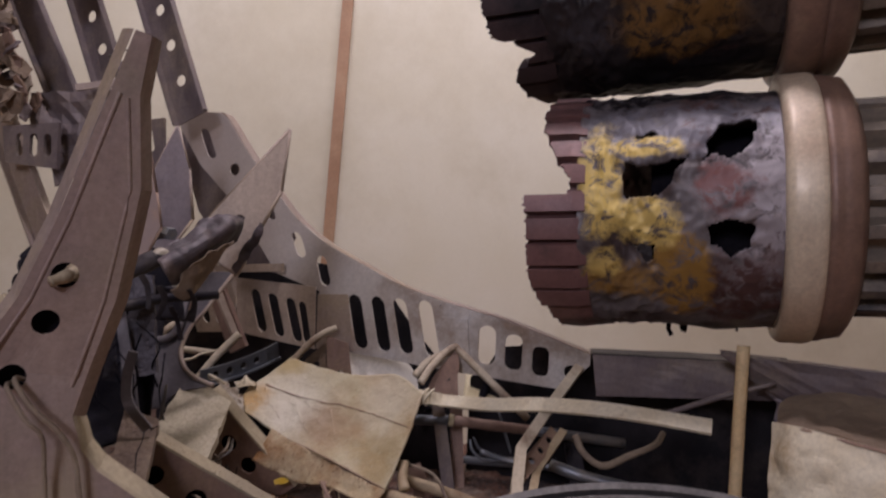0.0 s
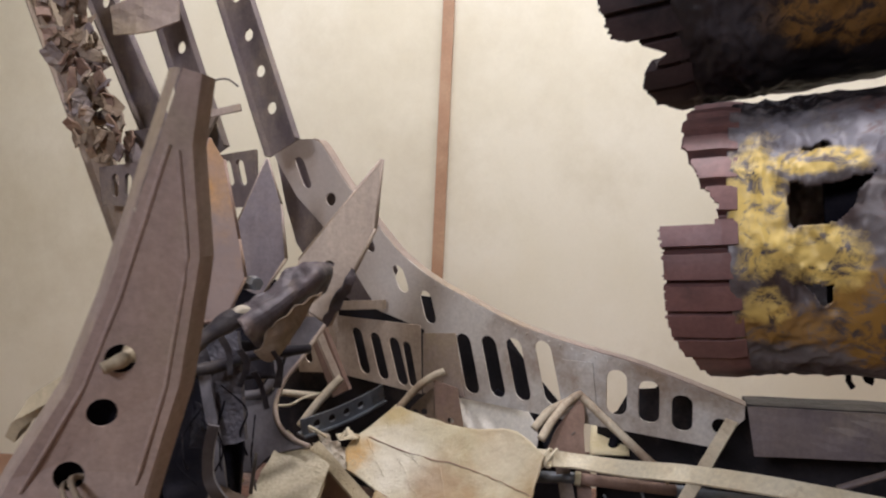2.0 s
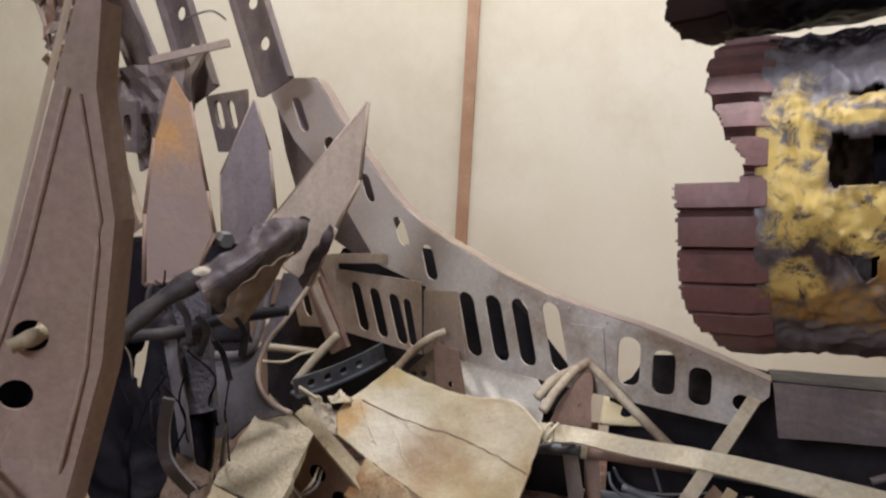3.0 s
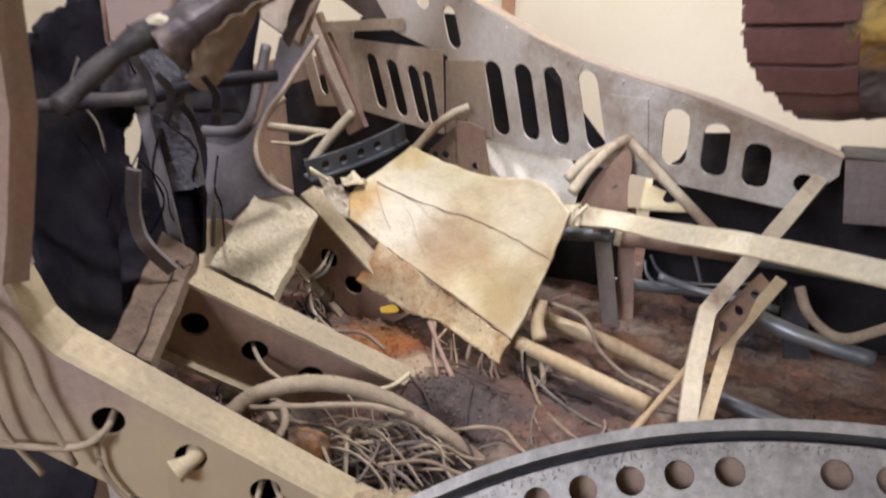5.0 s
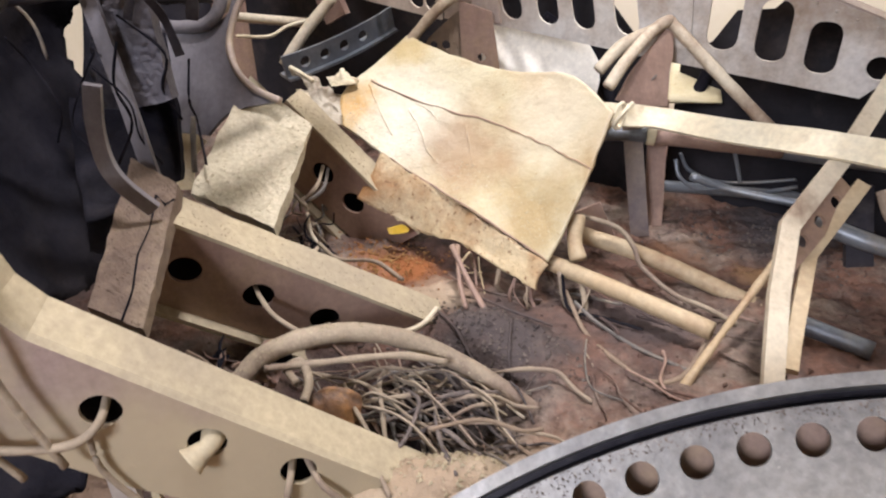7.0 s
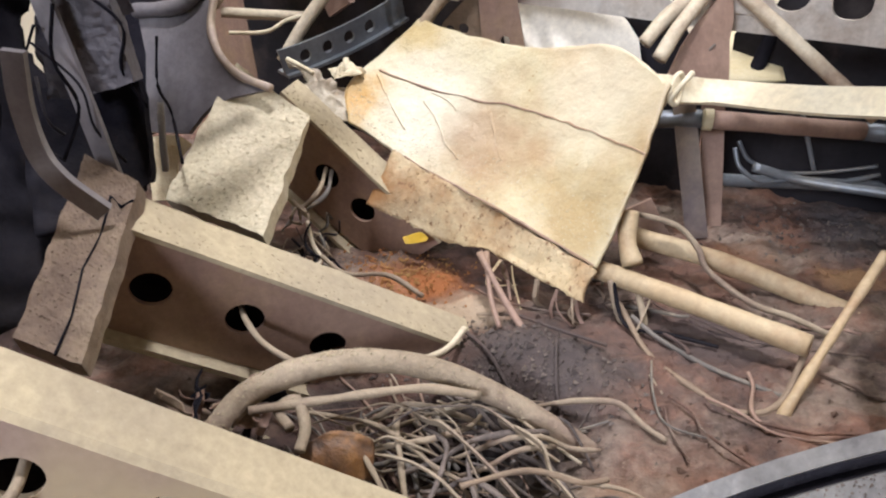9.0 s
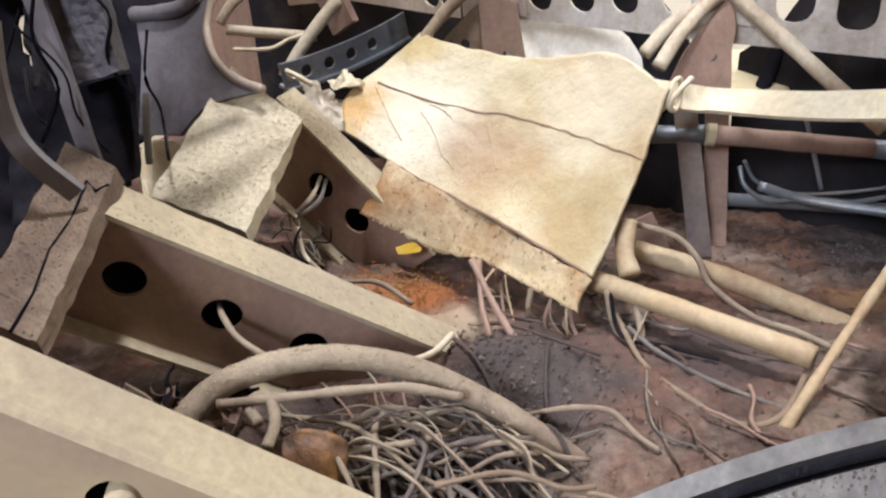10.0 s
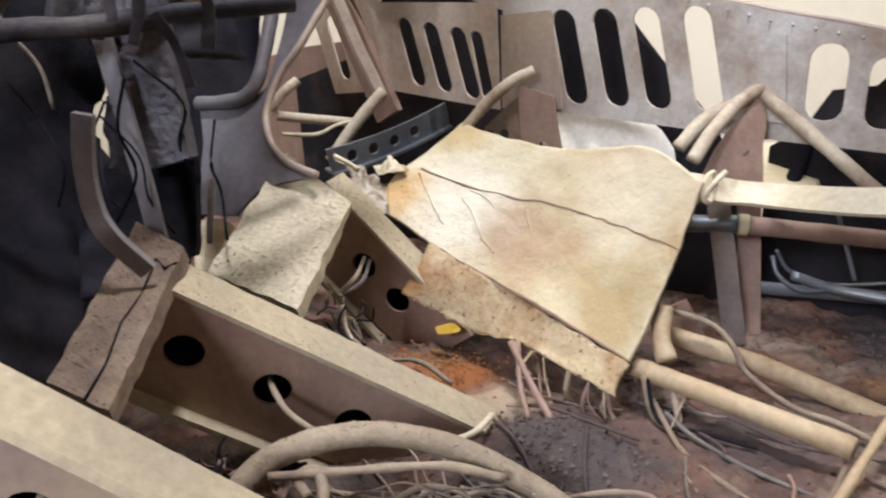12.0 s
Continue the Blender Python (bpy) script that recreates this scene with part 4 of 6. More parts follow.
for pts in ([(-0.459, 1.472, 0.885), (-0.437, 1.460, 0.880), (-0.421, 1.456, 0.872)], [(-0.386, 1.477, 0.884), (-0.382, 1.469, 0.876), (-0.375, 1.464, 0.869)], [(-0.437, 1.430, 0.857), (-0.423, 1.430, 0.863), (-0.416, 1.424, 0.855)]):
    part("twist", tube(pts, 0.0035, 8, 0.5), M_strap, rag, smooth=True)
link("metal_shard", sheet([[(-0.569, 1.327, 0.835), (-0.541, 1.335, 0.834), (-0.527, 1.336, 0.824)], [(-0.568, 1.308, 0.810), (-0.546, 1.313, 0.806), (-0.534, 1.317, 0.809)], [(-0.557, 1.288, 0.777), (-0.544, 1.291, 0.777), (-0.532, 1.295, 0.776)]], 8, 8, 0.004, 0.008), M_cream, label="pale sheet metal shard behind the slab", category="shard")

# ---- channel beams ----


BEAM_TOPS = []


def channel(place, along, up, x0, x1, y0, y1, holes, r, mat, label, flange=0.038, lip=0.012):
    """A C-section beam: holed web, wide top flange, narrow bottom flange."""
    m = basis(place, along, up)
    o = thing("channel_beam", place, label, "beam", "channel beams")
    part("web", plate(bmesh.new(), m, [(x0, y0), (x1, y0 + 0.01), (x1 + 0.012, y1), (x0, y1)], [circle(h, 0.0, r) for h in holes], 0.004), mat, o)
    BEAM_TOPS.append((m, x0, x1, y1, flange))
    part("top_flange", sweep(bmesh.new(), [m @ Vector((x0 + (x1 + 0.012 - x0) * i / 16, y1 + 0.002, 0)) for i in range(17)], [(-flange, -0.002), (0.006, -0.002), (0.006, 0.002), (-flange, 0.003)], up=m.to_3x3() @ Vector((0, 1, 0)), curved=False, rough=0.06), M_rail, o)
    # Added black backing that gives the beam's holes their dark inside.
    part("back_web", box(bmesh.new(), m, x0, x1, y0 + 0.004, y1 - 0.004, -flange, -flange + 0.004), M_burnt_or_shade, o, "dark back web behind the holes")
    part("bottom_flange", box(bmesh.new(), m, x0, x1 - 0.02, y0 - 0.002, y0 + 0.003, 0.0, lip + 0.004), M_rail, o)
    return o


channel((-0.403, 1.051, 0.826), (0.053, 0.030, -0.043), (0.1, -0.1, 1), -0.035, 0.262, -0.05, 0.042, (0.0, 0.0746, 0.149), 0.0155, M_brown, "brown channel beam with round holes and a sandy top flange")
channel((-0.381, 1.361, 0.783), (0.075, -0.005, -0.075), (0.2, -0.1, 1), -0.095, 0.13, -0.055, 0.042, (0.0, 0.055), 0.0155, M_brown, "brown channel beam running under the stained sheet", 0.03)
BA, BB, BC, BD = Vector((-0.469, 1.108, 0.895)), Vector((-0.406, 1.080, 0.887)), Vector((-0.421, 0.944, 0.844)), Vector((-0.369, 0.934, 0.836))
bracket_ob = link("end_bracket", sheet([[BA, BB], [BC, BD]], 24, 48, 0.014, 0.0016, 60, 0.0012, 4.0), M_bracket,
     label="clay-caked end bracket folded over the beam", category="bracket")
BN = (BB - BA).cross(BC - BA).normalized() * 0.0012
if BN.z < 0:
    BN = BN * -12.5
part("crack", tube([BA.lerp(BB, u).lerp(BC.lerp(BD, u), v) + BN for u, v in ((1.0, 0.13), (0.86, 0.20), (0.66, 0.17), (0.70, 0.40), (0.62, 0.60), (0.70, 0.82), (0.66, 1.0))], 0.0011, 6, 0.9, 6, False), M_burnt_or_shade, bracket_ob, "dark crack")

# ---- tubes, rods and straps ----
link("tube", tube([(-0.082, 1.271, 0.734), (0.012, 1.225, 0.728), (0.095, 1.177, 0.726)], 0.0098, 14), M_rod, label="ochre metal tube lying beside the sheet", category="tube", group="floor tubes", smooth=True)
link("tube", tube([(-0.054, 1.340, 0.737), (0.045, 1.332, 0.713), (0.182, 1.284, 0.682), (0.235, 1.260, 0.674)], 0.0105, 14), M_rod, label="ochre metal tube half sunk in the dirt", category="tube", group="floor tubes", smooth=True)
link("tube_stub", tube([(-0.051, 1.297, 0.783), (-0.051, 1.278, 0.759), (-0.045, 1.263, 0.744)], 0.009, 12, 0.2), M_rod, label="short ochre upright stub", category="tube", smooth=True)
link("strap", ribbon([(-0.030, 1.335, 0.893), (0.026, 1.376, 0.877), (0.102, 1.321, 0.887), (0.186, 1.232, 0.912), (0.290, 1.151, 0.926), (0.422, 1.103, 0.920)], 0.027, 0.005, up=(0.1, 0.8, 0.6)), M_strap, label="long cream flat strap crossing the wreck", category="strap")
link("cord", tube([(-0.026, 1.328, 0.880), (-0.022, 1.322, 0.892), (-0.018, 1.326, 0.905), (-0.012, 1.334, 0.907), (-0.010, 1.338, 0.893), (-0.014, 1.332, 0.880), (-0.020, 1.324, 0.886), (-0.012, 1.322, 0.900), (-0.002, 1.334, 0.908)], 0.0026, 8, 0.4), M_strap, label="dusty cord knotted round the strap's end", category="cord", smooth=True)
strut = thing("bent_strut", (0.118, 1.029, 0.802), "bent cream strut of two perforated strips", "strut")
SP = [(0.268, 1.370, 0.954), (0.194, 1.240, 0.904), (0.144, 1.184, 0.850), (0.134, 1.131, 0.807), (0.130, 1.078, 0.761), (0.129, 1.046, 0.729)]
part("front_strip", ribbon(SP, 0.018, 0.008, up=(1, 0.2, 0), curved=False), M_tube, strut)
m = basis((0.156, 1.192, 0.820), Vector((0.231, 1.287, 0.871)) - Vector((0.156, 1.192, 0.820)), (1, 0, -0.6))
part("perforated_strip", plate(bmesh.new(), m, [(-0.02, -0.012), (0.1, -0.012), (0.1, 0.014), (-0.02, 0.014)], [circle(x, 0.001, 0.0065, 14) for x in (0.015, 0.045, 0.075)], 0.004), M_brown, strut)
part("back_strip", ribbon([(0.227, 1.268, 0.860), (0.174, 1.201, 0.810), (0.151, 1.110, 0.767), (0.144, 1.081, 0.761)], 0.014, 0.006, up=(1, 0, 0), curved=False), M_rod, strut)
link("lath", tube([(0.157, 1.238, 0.782), (0.125, 1.194, 0.756), (0.095, 1.152, 0.731), (0.064, 1.108, 0.704)], 0.0044, 8, 0.3), M_rod, label="thin pale rod leaning on the dirt", category="rod", smooth=True)
link("bent_tube", tube([(-0.029, 1.392, 0.905), (-0.010, 1.413, 0.933), (0.017, 1.452, 0.956), (0.034, 1.466, 0.965), (0.043, 1.467, 0.960), (0.093, 1.434, 0.919), (0.141, 1.416, 0.878), (0.181, 1.400, 0.844)], 0.0074, 12), M_tube, label="dusty tube bent to a peak", category="tube", group="bent rib tubes", smooth=True)
link("bent_tube", tube([(-0.042, 1.444, 0.908), (-0.014, 1.463, 0.936), (0.031, 1.478, 0.957)], 0.008, 12), M_tube, label="short dusty tube beside the peaked tube", category="tube", group="bent rib tubes", smooth=True)
link("bent_tube", tube([(-0.310, 1.539, 0.901), (-0.278, 1.551, 0.939), (-0.246, 1.559, 0.966), (-0.218, 1.567, 0.979)], 0.0076, 12), M_tube, label="dusty curved tube rising behind the sheet", category="tube", group="bent rib tubes", smooth=True)
link("gusset", sheet([[(0.032, 1.467, 0.954), (0.041, 1.468, 0.951), (0.044, 1.460, 0.925)], [(-0.003, 1.431, 0.915), (0.020, 1.442, 0.910), (0.041, 1.451, 0.903)], [(-0.019, 1.415, 0.882), (0.011, 1.426, 0.874), (0.043, 1.439, 0.869)]], 10, 10, 0.004, 0.003), M_brown, label="brown gusset plate under the peaked tube", category="gusset")
GP = basis((0, 1.572, 0), (1, 0, 0), (0, 0, 1))
holed = thing("gusset", (-0.25, 1.572, 0.85), "brown holed gusset plate with a strip riveted on, behind the sheet", "gusset")
part("plate", plate(bmesh.new(), GP, [(-0.312, 0.85), (-0.30, 0.878), (-0.283, 0.907), (-0.248, 0.94), (-0.222, 0.960), (-0.215, 0.85)], [circle(-0.258, 0.898, 0.0065, 14), circle(-0.276, 0.897, 0.0055, 14)], 0.004, 0.003), M_clay, holed)
part("strip", plate(bmesh.new(), GP @ Matrix.Translation((0, 0, 0.008)), [(-0.238, 0.962), (-0.192, 0.948), (-0.176, 0.85), (-0.232, 0.85)], [circle(-0.205, 0.884, 0.006, 14)], 0.004, 0.002), M_brown, holed)
link("support_post", ribbon([(0.006, 1.490, 0.842), (0.037, 1.465, 0.670)], 0.025, 0.008, up=(1, 0, 0), curved=False), M_mauve, label="dark upright support post", category="post", group="support posts")
link("support_post", ribbon([(0.044, 1.535, 0.844), (0.056, 1.503, 0.668)], 0.026, 0.008, up=(1, 0, 0), curved=False), M_brown, label="brown upright support post", category="post", group="support posts")
link("support_post", ribbon([(-0.039, 1.400, 0.742), (-0.012, 1.387, 0.693)], 0.034, 0.01, up=(1, 0, 0.1), curved=False), M_brown, label="short brown upright plate", category="post", group="support posts")
pipe = thing("pipe", (0.036, 1.48, 0.80), "horizontal pipe, blue-grey and brown, with a white collar", "pipe")
part("pipe_section", tube([(-0.048, 1.495, 0.807), (0.030, 1.486, 0.812)], 0.0105, 14), M_steel, pipe, smooth=True)
part("collar", tube([(0.030, 1.479, 0.814), (0.040, 1.479, 0.813)], 0.0125, 14), M_cream, pipe, "white collar", smooth=True)
part("pipe_section", tube([(0.039, 1.481, 0.813), (0.205, 1.500, 0.795)], 0.0105, 14), M_brown, pipe, smooth=True)
part("pipe_section", tube([(0.205, 1.500, 0.795), (0.399, 1.516, 0.773)], 0.0105, 14), M_steel, pipe, smooth=True)
link("pipe", tube([(0.020, 1.518, 0.724), (0.118, 1.543, 0.712), (0.335, 1.588, 0.688)], 0.008, 12), M_steel, label="thin dark blue-grey pipe low in the wreck", category="pipe", smooth=True)
link("pipe", tube([(0.101, 1.524, 0.739), (0.159, 1.526, 0.722), (0.274, 1.491, 0.720)], 0.006, 10), M_steel, label="thin blue pipe curving in the shade", category="pipe", smooth=True)
link("pipe", tube([(0.219, 1.345, 0.775), (0.270, 1.326, 0.764), (0.353, 1.311, 0.750)], 0.011, 12), M_steel, label="blue-grey pipe beyond the strut", category="pipe", smooth=True)
link("pipe", tube([(0.175, 1.228, 0.717), (0.255, 1.194, 0.710)], 0.010, 12), M_steel, label="pale blue-grey pipe low beyond the strut", category="pipe", smooth=True)
link("hose", tube([(0.249, 1.276, 0.850), (0.261, 1.255, 0.826), (0.291, 1.234, 0.812), (0.334, 1.236, 0.830), (0.384, 1.258, 0.845), (0.404, 1.280, 0.860)], 0.006, 10), M_cable, label="drooping dusty hose in the shade", category="hose", smooth=True)
link("support_post", ribbon([(0.263, 1.375, 0.809), (0.275, 1.338, 0.724)], 0.03, 0.01, up=(1, 0, 0), curved=False), M_soot, label="dark upright beyond the strut", category="post", group="support posts")
strip = thing("perforated_strip", (-0.430, 1.594, 0.848), "blue-grey curved perforated strip", "strip")
m = basis((-0.432, 1.606, 0.883), Vector((-0.359, 1.681, 0.908)) - Vector((-0.495, 1.525, 0.863)), (-0.3, -0.5, 1))
ARC = [(-0.10 + 0.2 * i / 12, -0.004 + 0.7 * (-0.10 + 0.2 * i / 12) ** 2) for i in range(13)]
part("web", plate(bmesh.new(), m, [(x, y + 0.018) for x, y in ARC] + [(x, y - 0.018) for x, y in ARC[::-1]], [circle(x, -0.004 + 0.7 * x * x, 0.0085, 14) for x in (-0.065, -0.03, 0.005, 0.04)], 0.004), M_steel, strip)
part("flange", sweep(bmesh.new(), [m @ Vector((x, y - 0.018, 0)) for x, y in ARC], [(-0.02, -0.002), (0.012, -0.002), (0.012, 0.002), (-0.02, 0.002)], up=m.to_3x3() @ Vector((0, 1, 0)), curved=False), M_steel, strip)
for pts, r in (([(-0.634, 1.636, 0.918), (-0.618, 1.649, 0.942), (-0.603, 1.671, 0.958)], 0.0075), ([(-0.630, 1.645, 0.908), (-0.575, 1.668, 0.899), (-0.511, 1.695, 0.889)], 0.0075),
               ([(-0.513, 1.572, 0.856), (-0.480, 1.588, 0.902), (-0.437, 1.607, 0.951)], 0.0085)):
    link("white_tube", tube(pts, r, 10), M_tube, label="pale thin tube behind the sheet", category="tube", group="pale tubes", smooth=True)
link("wire", tube([(-0.605, 1.611, 0.886), (-0.556, 1.625, 0.884), (-0.537, 1.656, 0.892), (-0.504, 1.679, 0.899)], 0.003, 8), M_strap, label="pale looping wire behind the sheet", category="wire", smooth=True)

# ---- burnt metal on the far side of the rib plate ----
bulk = thing("burnt_bulkhead", (-0.456, 1.271, 0.862), "smoky grey bulkhead plate with a big round cut", "bulkhead")
m = basis((-0.465, 1.305, 0.927), Vector((-0.420, 1.296, 0.929)) - Vector((-0.541, 1.315, 0.924)), Vector((-0.478, 1.343, 0.980)) - Vector((-0.457, 1.275, 0.874)))
k = 0.0006
BO = [(-150, 75), (-70, 78), (-42, 84), (-10, 118), (-2, 215), (-2, 330), (110, 330), (75, 260), (42, 190), (12, 140), (0, 85), (4, 45), (28, 5), (70, -25), (130, -45), (60, -60), (20, -75), (0, -95), (-20, -122), (-110, -122), (-125, 10)]
bulk_plate = part("plate", plate(bmesh.new(), m, [(x * k, y * k) for x, y in BO], [], 0.005, 0.006), M_bulk, bulk)
part("rim", tube([m @ Vector((x * k, y * k, 0.004)) for x, y in BO[6:15]], 0.004, 8, 0.2), M_frame, bulk_plate, "pale worn rim of the round cut", smooth=True)
part("bent_pipe", tube([m @ Vector((x * k, y * k, 0.012)) for x, y in ((-150, 82), (-80, 84), (-45, 92), (-24, 118), (-20, 170), (-22, 300))], 0.0075, 12, 0.15), M_bulk, bulk, "sooty bent pipe", smooth=True)
scorched_post = link("scorched_post", sheet([[(-0.516, 1.165, 1.107), (-0.460, 1.175, 1.105)], [(-0.492, 1.151, 0.940), (-0.441, 1.159, 0.952)]], 36, 70, 0.016, 0.0016, 70, 0.0012, 6.0), M_post, label="flaking scorched black metal post", category="post")
part("foot", sheet([[(-0.499, 1.175, 0.935), (-0.455, 1.180, 0.945)], [(-0.488, 1.158, 0.850), (-0.453, 1.162, 0.862)]], 10, 16, 0.008, 0.003, 30, 0.002, 3.0), M_burnt_or_shade, scorched_post, "black lower end")
part("strip", ribbon([(-0.500, 1.138, 1.064), (-0.487, 1.130, 1.016), (-0.471, 1.121, 0.948), (-0.458, 1.113, 0.883)], 0.017, 0.004, up=(1, 0, 0)), M_bulk, scorched_post, "smoky grey strip along the edge")
# Filler sheet that keeps the gap below the post black.
link("charred_sheet", sheet([[(-0.590, 1.190, 0.930), (-0.540, 1.224, 0.923), (-0.509, 1.253, 0.917)], [(-0.564, 1.145, 0.877), (-0.511, 1.174, 0.882), (-0.486, 1.202, 0.880)], [(-0.524, 1.088, 0.838), (-0.483, 1.125, 0.846), (-0.462, 1.156, 0.852)]], 14, 14, 0.006, 0.008, 15, 0.003, 12.0), M_burnt_or_shade, label="black sheet filling the gap below the post", category="sheet", smooth=True)
link("charred_scrap", sheet([[(-0.522, 1.159, 1.003), (-0.511, 1.159, 0.993)], [(-0.530, 1.154, 0.934), (-0.504, 1.162, 0.936)]], 8, 20, 0.003, 0.006, 40, 0.005, 2.0), M_soot, label="ragged sooty scrap hanging from the post", category="scrap")
link("hoop", ribbon([(-0.425, 1.02, 1.01), (-0.432, 1.02, 0.977), (-0.432, 1.02, 0.945), (-0.422, 1.02, 0.925), (-0.405, 1.03, 0.898)], 0.0135, 0.006, up=(0.85, 0.2, 0.5)), M_bulk, label="smoky grey curved hoop strip by the burnt bulkhead", category="hoop")
link("charred_bar", tube([(-0.564, 1.045, 1.060), (-0.512, 1.084, 1.062), (-0.474, 1.117, 1.062), (-0.442, 1.173, 1.069), (-0.377, 1.238, 1.072)], 0.0085, 12, 0.3), M_soot, label="charred bar across the burnt metal", category="bar", smooth=True)
link("charred_sheet", sheet([[(-0.690, 1.183, 1.116), (-0.693, 1.285, 1.156), (-0.666, 1.358, 1.154)], [(-0.679, 1.154, 1.059), (-0.665, 1.234, 1.054), (-0.647, 1.319, 1.031)], [(-0.650, 1.107, 0.996), (-0.647, 1.192, 0.983), (-0.668, 1.292, 0.974)], [(-0.607, 1.044, 0.908), (-0.601, 1.125, 0.882), (-0.616, 1.255, 0.889)], [(-0.508, 0.936, 0.832), (-0.518, 1.009, 0.797), (-0.516, 1.111, 0.773)]], 30, 44, 0.006, 0.013, 7, 0.012), M_burnt_or_shade, label="crumpled charred black sheet", category="sheet", smooth=True)
link("charred_sheet", sheet([[(-0.709, 1.434, 1.155), (-0.654, 1.472, 1.154), (-0.544, 1.526, 1.151)], [(-0.690, 1.386, 1.007), (-0.645, 1.420, 1.003), (-0.542, 1.450, 0.999)], [(-0.678, 1.333, 0.912), (-0.639, 1.359, 0.890), (-0.535, 1.391, 0.892)], [(-0.632, 1.187, 0.774), (-0.632, 1.268, 0.814), (-0.572, 1.316, 0.838)]], 16, 28, 0.006, 0.02, 9, 0, 4.0), M_burnt_or_shade, label="charred black sheet behind the post", category="sheet", smooth=True)
link("charred_sheet", sheet([[(-0.534, 1.141, 1.117), (-0.502, 1.185, 1.091), (-0.442, 1.236, 1.081)], [(-0.536, 1.116, 1.061), (-0.491, 1.164, 1.037), (-0.433, 1.234, 1.024)]], 16, 10, 0.006, 0.02, 11, 0.004, 7.0), M_soot, label="sooty sheet under the crushed tube", category="sheet", smooth=True)
# Black sheet added for the shaded hollow below the rail.
link("under_rail_sheet", sheet([[(-0.575, 0.928, 0.729), (-0.512, 0.933, 0.715), (-0.461, 0.936, 0.702)], [(-0.535, 0.873, 0.704), (-0.481, 0.880, 0.696), (-0.449, 0.905, 0.685)], [(-0.507, 0.840, 0.697), (-0.474, 0.858, 0.696), (-0.451, 0.883, 0.689)]], 12, 12, 0.006, 0.012), M_burnt_or_shade, label="black sheet for the shaded hollow under the drooping rail", category="sheet", smooth=True)
for x, d, w, mt in ((180, 0.635, 0.026, M_girder), (232, 0.64, 0.008, M_cream), (258, 0.65, 0.014, M_brown), (288, 0.66, 0.014, M_burnt_or_shade)):
    q = Vector((-0.405, 0.902, 0.704)) + Vector(((x - 180) * 0.0005, (x - 180) * 0.0001, 0))
    link("rail_post", ribbon([q + Vector((0, 0, 0.06)), q - Vector((0.002, 0, 0.08))], w, 0.006, up=(1, 0, 0), curved=False), mt, label="short upright post under the drooping rail", category="post", group="rail posts")
folded = thing("folded_sheet", (-0.40, 1.09, 1.08), "sooty torn sheet folded over a crushed tube across the rib plates", "sheet")
part("tube_end", tube([(-0.482, 1.0, 1.072), (-0.478, 1.02, 1.084), (-0.457, 1.04, 1.108), (-0.431, 1.06, 1.13), (-0.412, 1.08, 1.143)], 0.0115, 14, 0.5, 10), M_soot, folded, "crushed sooty tube", smooth=True)
part("torn_lip", tube([(-0.424, 1.064, 1.137), (-0.412, 1.074, 1.146), (-0.404, 1.078, 1.142)], 0.007, 10, 0.9, 6), M_foil, folded, "pale torn end", smooth=True)
part("fold", sheet([[(-0.42, 1.08, 1.141), (-0.397, 1.11, 1.166), (-0.372, 1.14, 1.193), (-0.342, 1.16, 1.207), (-0.327, 1.19, 1.203)],
                    [(-0.404, 1.055, 1.124), (-0.384, 1.085, 1.141), (-0.36, 1.115, 1.163), (-0.334, 1.135, 1.186), (-0.326, 1.18, 1.193)],
                    [(-0.402, 1.08, 1.098), (-0.386, 1.11, 1.112), (-0.365, 1.14, 1.132), (-0.338, 1.16, 1.162), (-0.332, 1.19, 1.180)]], 48, 20, 0.003, 0.006, 15, 0.007, 9.0), M_fold, folded, "creased mauve-grey fold")
part("torn_flap", sheet([[(-0.384, 1.085, 1.122), (-0.359, 1.105, 1.144), (-0.332, 1.145, 1.169)], [(-0.390, 1.085, 1.104), (-0.371, 1.10, 1.106), (-0.349, 1.13, 1.131)], [(-0.399, 1.095, 1.094), (-0.384, 1.105, 1.078), (-0.368, 1.125, 1.100)]], 22, 18, 0.003, 0.004, 20, 0.005, 5.0), M_clay, folded, "torn brown flap hanging from the fold")
part("torn_tail", sheet([[(-0.301, 1.2, 1.197), (-0.291, 1.2, 1.195)], [(-0.321, 1.19, 1.162), (-0.309, 1.2, 1.156)], [(-0.343, 1.2, 1.120), (-0.335, 1.2, 1.112)]], 6, 18, 0.003, 0.006, 26, 0.004, 11.0), M_fold, folded, "narrow torn tail")
for i, p in enumerate(((-0.405, 1.05, 1.10), (-0.37, 1.075, 1.095), (-0.43, 1.05, 1.115), (-0.39, 1.06, 1.07))):
    part("shred", ribbon([p, (p[0] + 0.006, p[1] + 0.01, p[2] - 0.02), (p[0] - 0.004 + 0.006 * i, p[1] + 0.01, p[2] - 0.05)], 0.008, 0.0015, up=(1, 0.3, 0), rough=0.4), M_soot, folded, "hanging sooty shred")
link("lock_nut", tube([(-0.470, 1.21, 1.172), (-0.453, 1.20, 1.174), (-0.440, 1.19, 1.172)], 0.011, 6, 0.2, 4), M_steel, label="grey nut on a bolt behind the folded sheet", category="nut")
rnd = random.Random(11)
for i in range(12):
    x, y, d = rnd.uniform(-0.56, -0.44), rnd.uniform(1.08, 1.2), rnd.uniform(0.95, 1.15)
    p = Vector((x, y, d))
    q = [p + Vector((rnd.uniform(-0.02, 0.02), rnd.uniform(-0.02, 0.02), -0.035 * k)) for k in range(4)]
    link("charred_wire", tube(q, rnd.uniform(0.001, 0.002), 6, 0.3, 5), rnd.choice((M_burnt_or_shade, M_soot, M_wire)), label="charred wire in the burnt metal", category="wire", group="charred wires", smooth=True)

# ---- cylinders ----


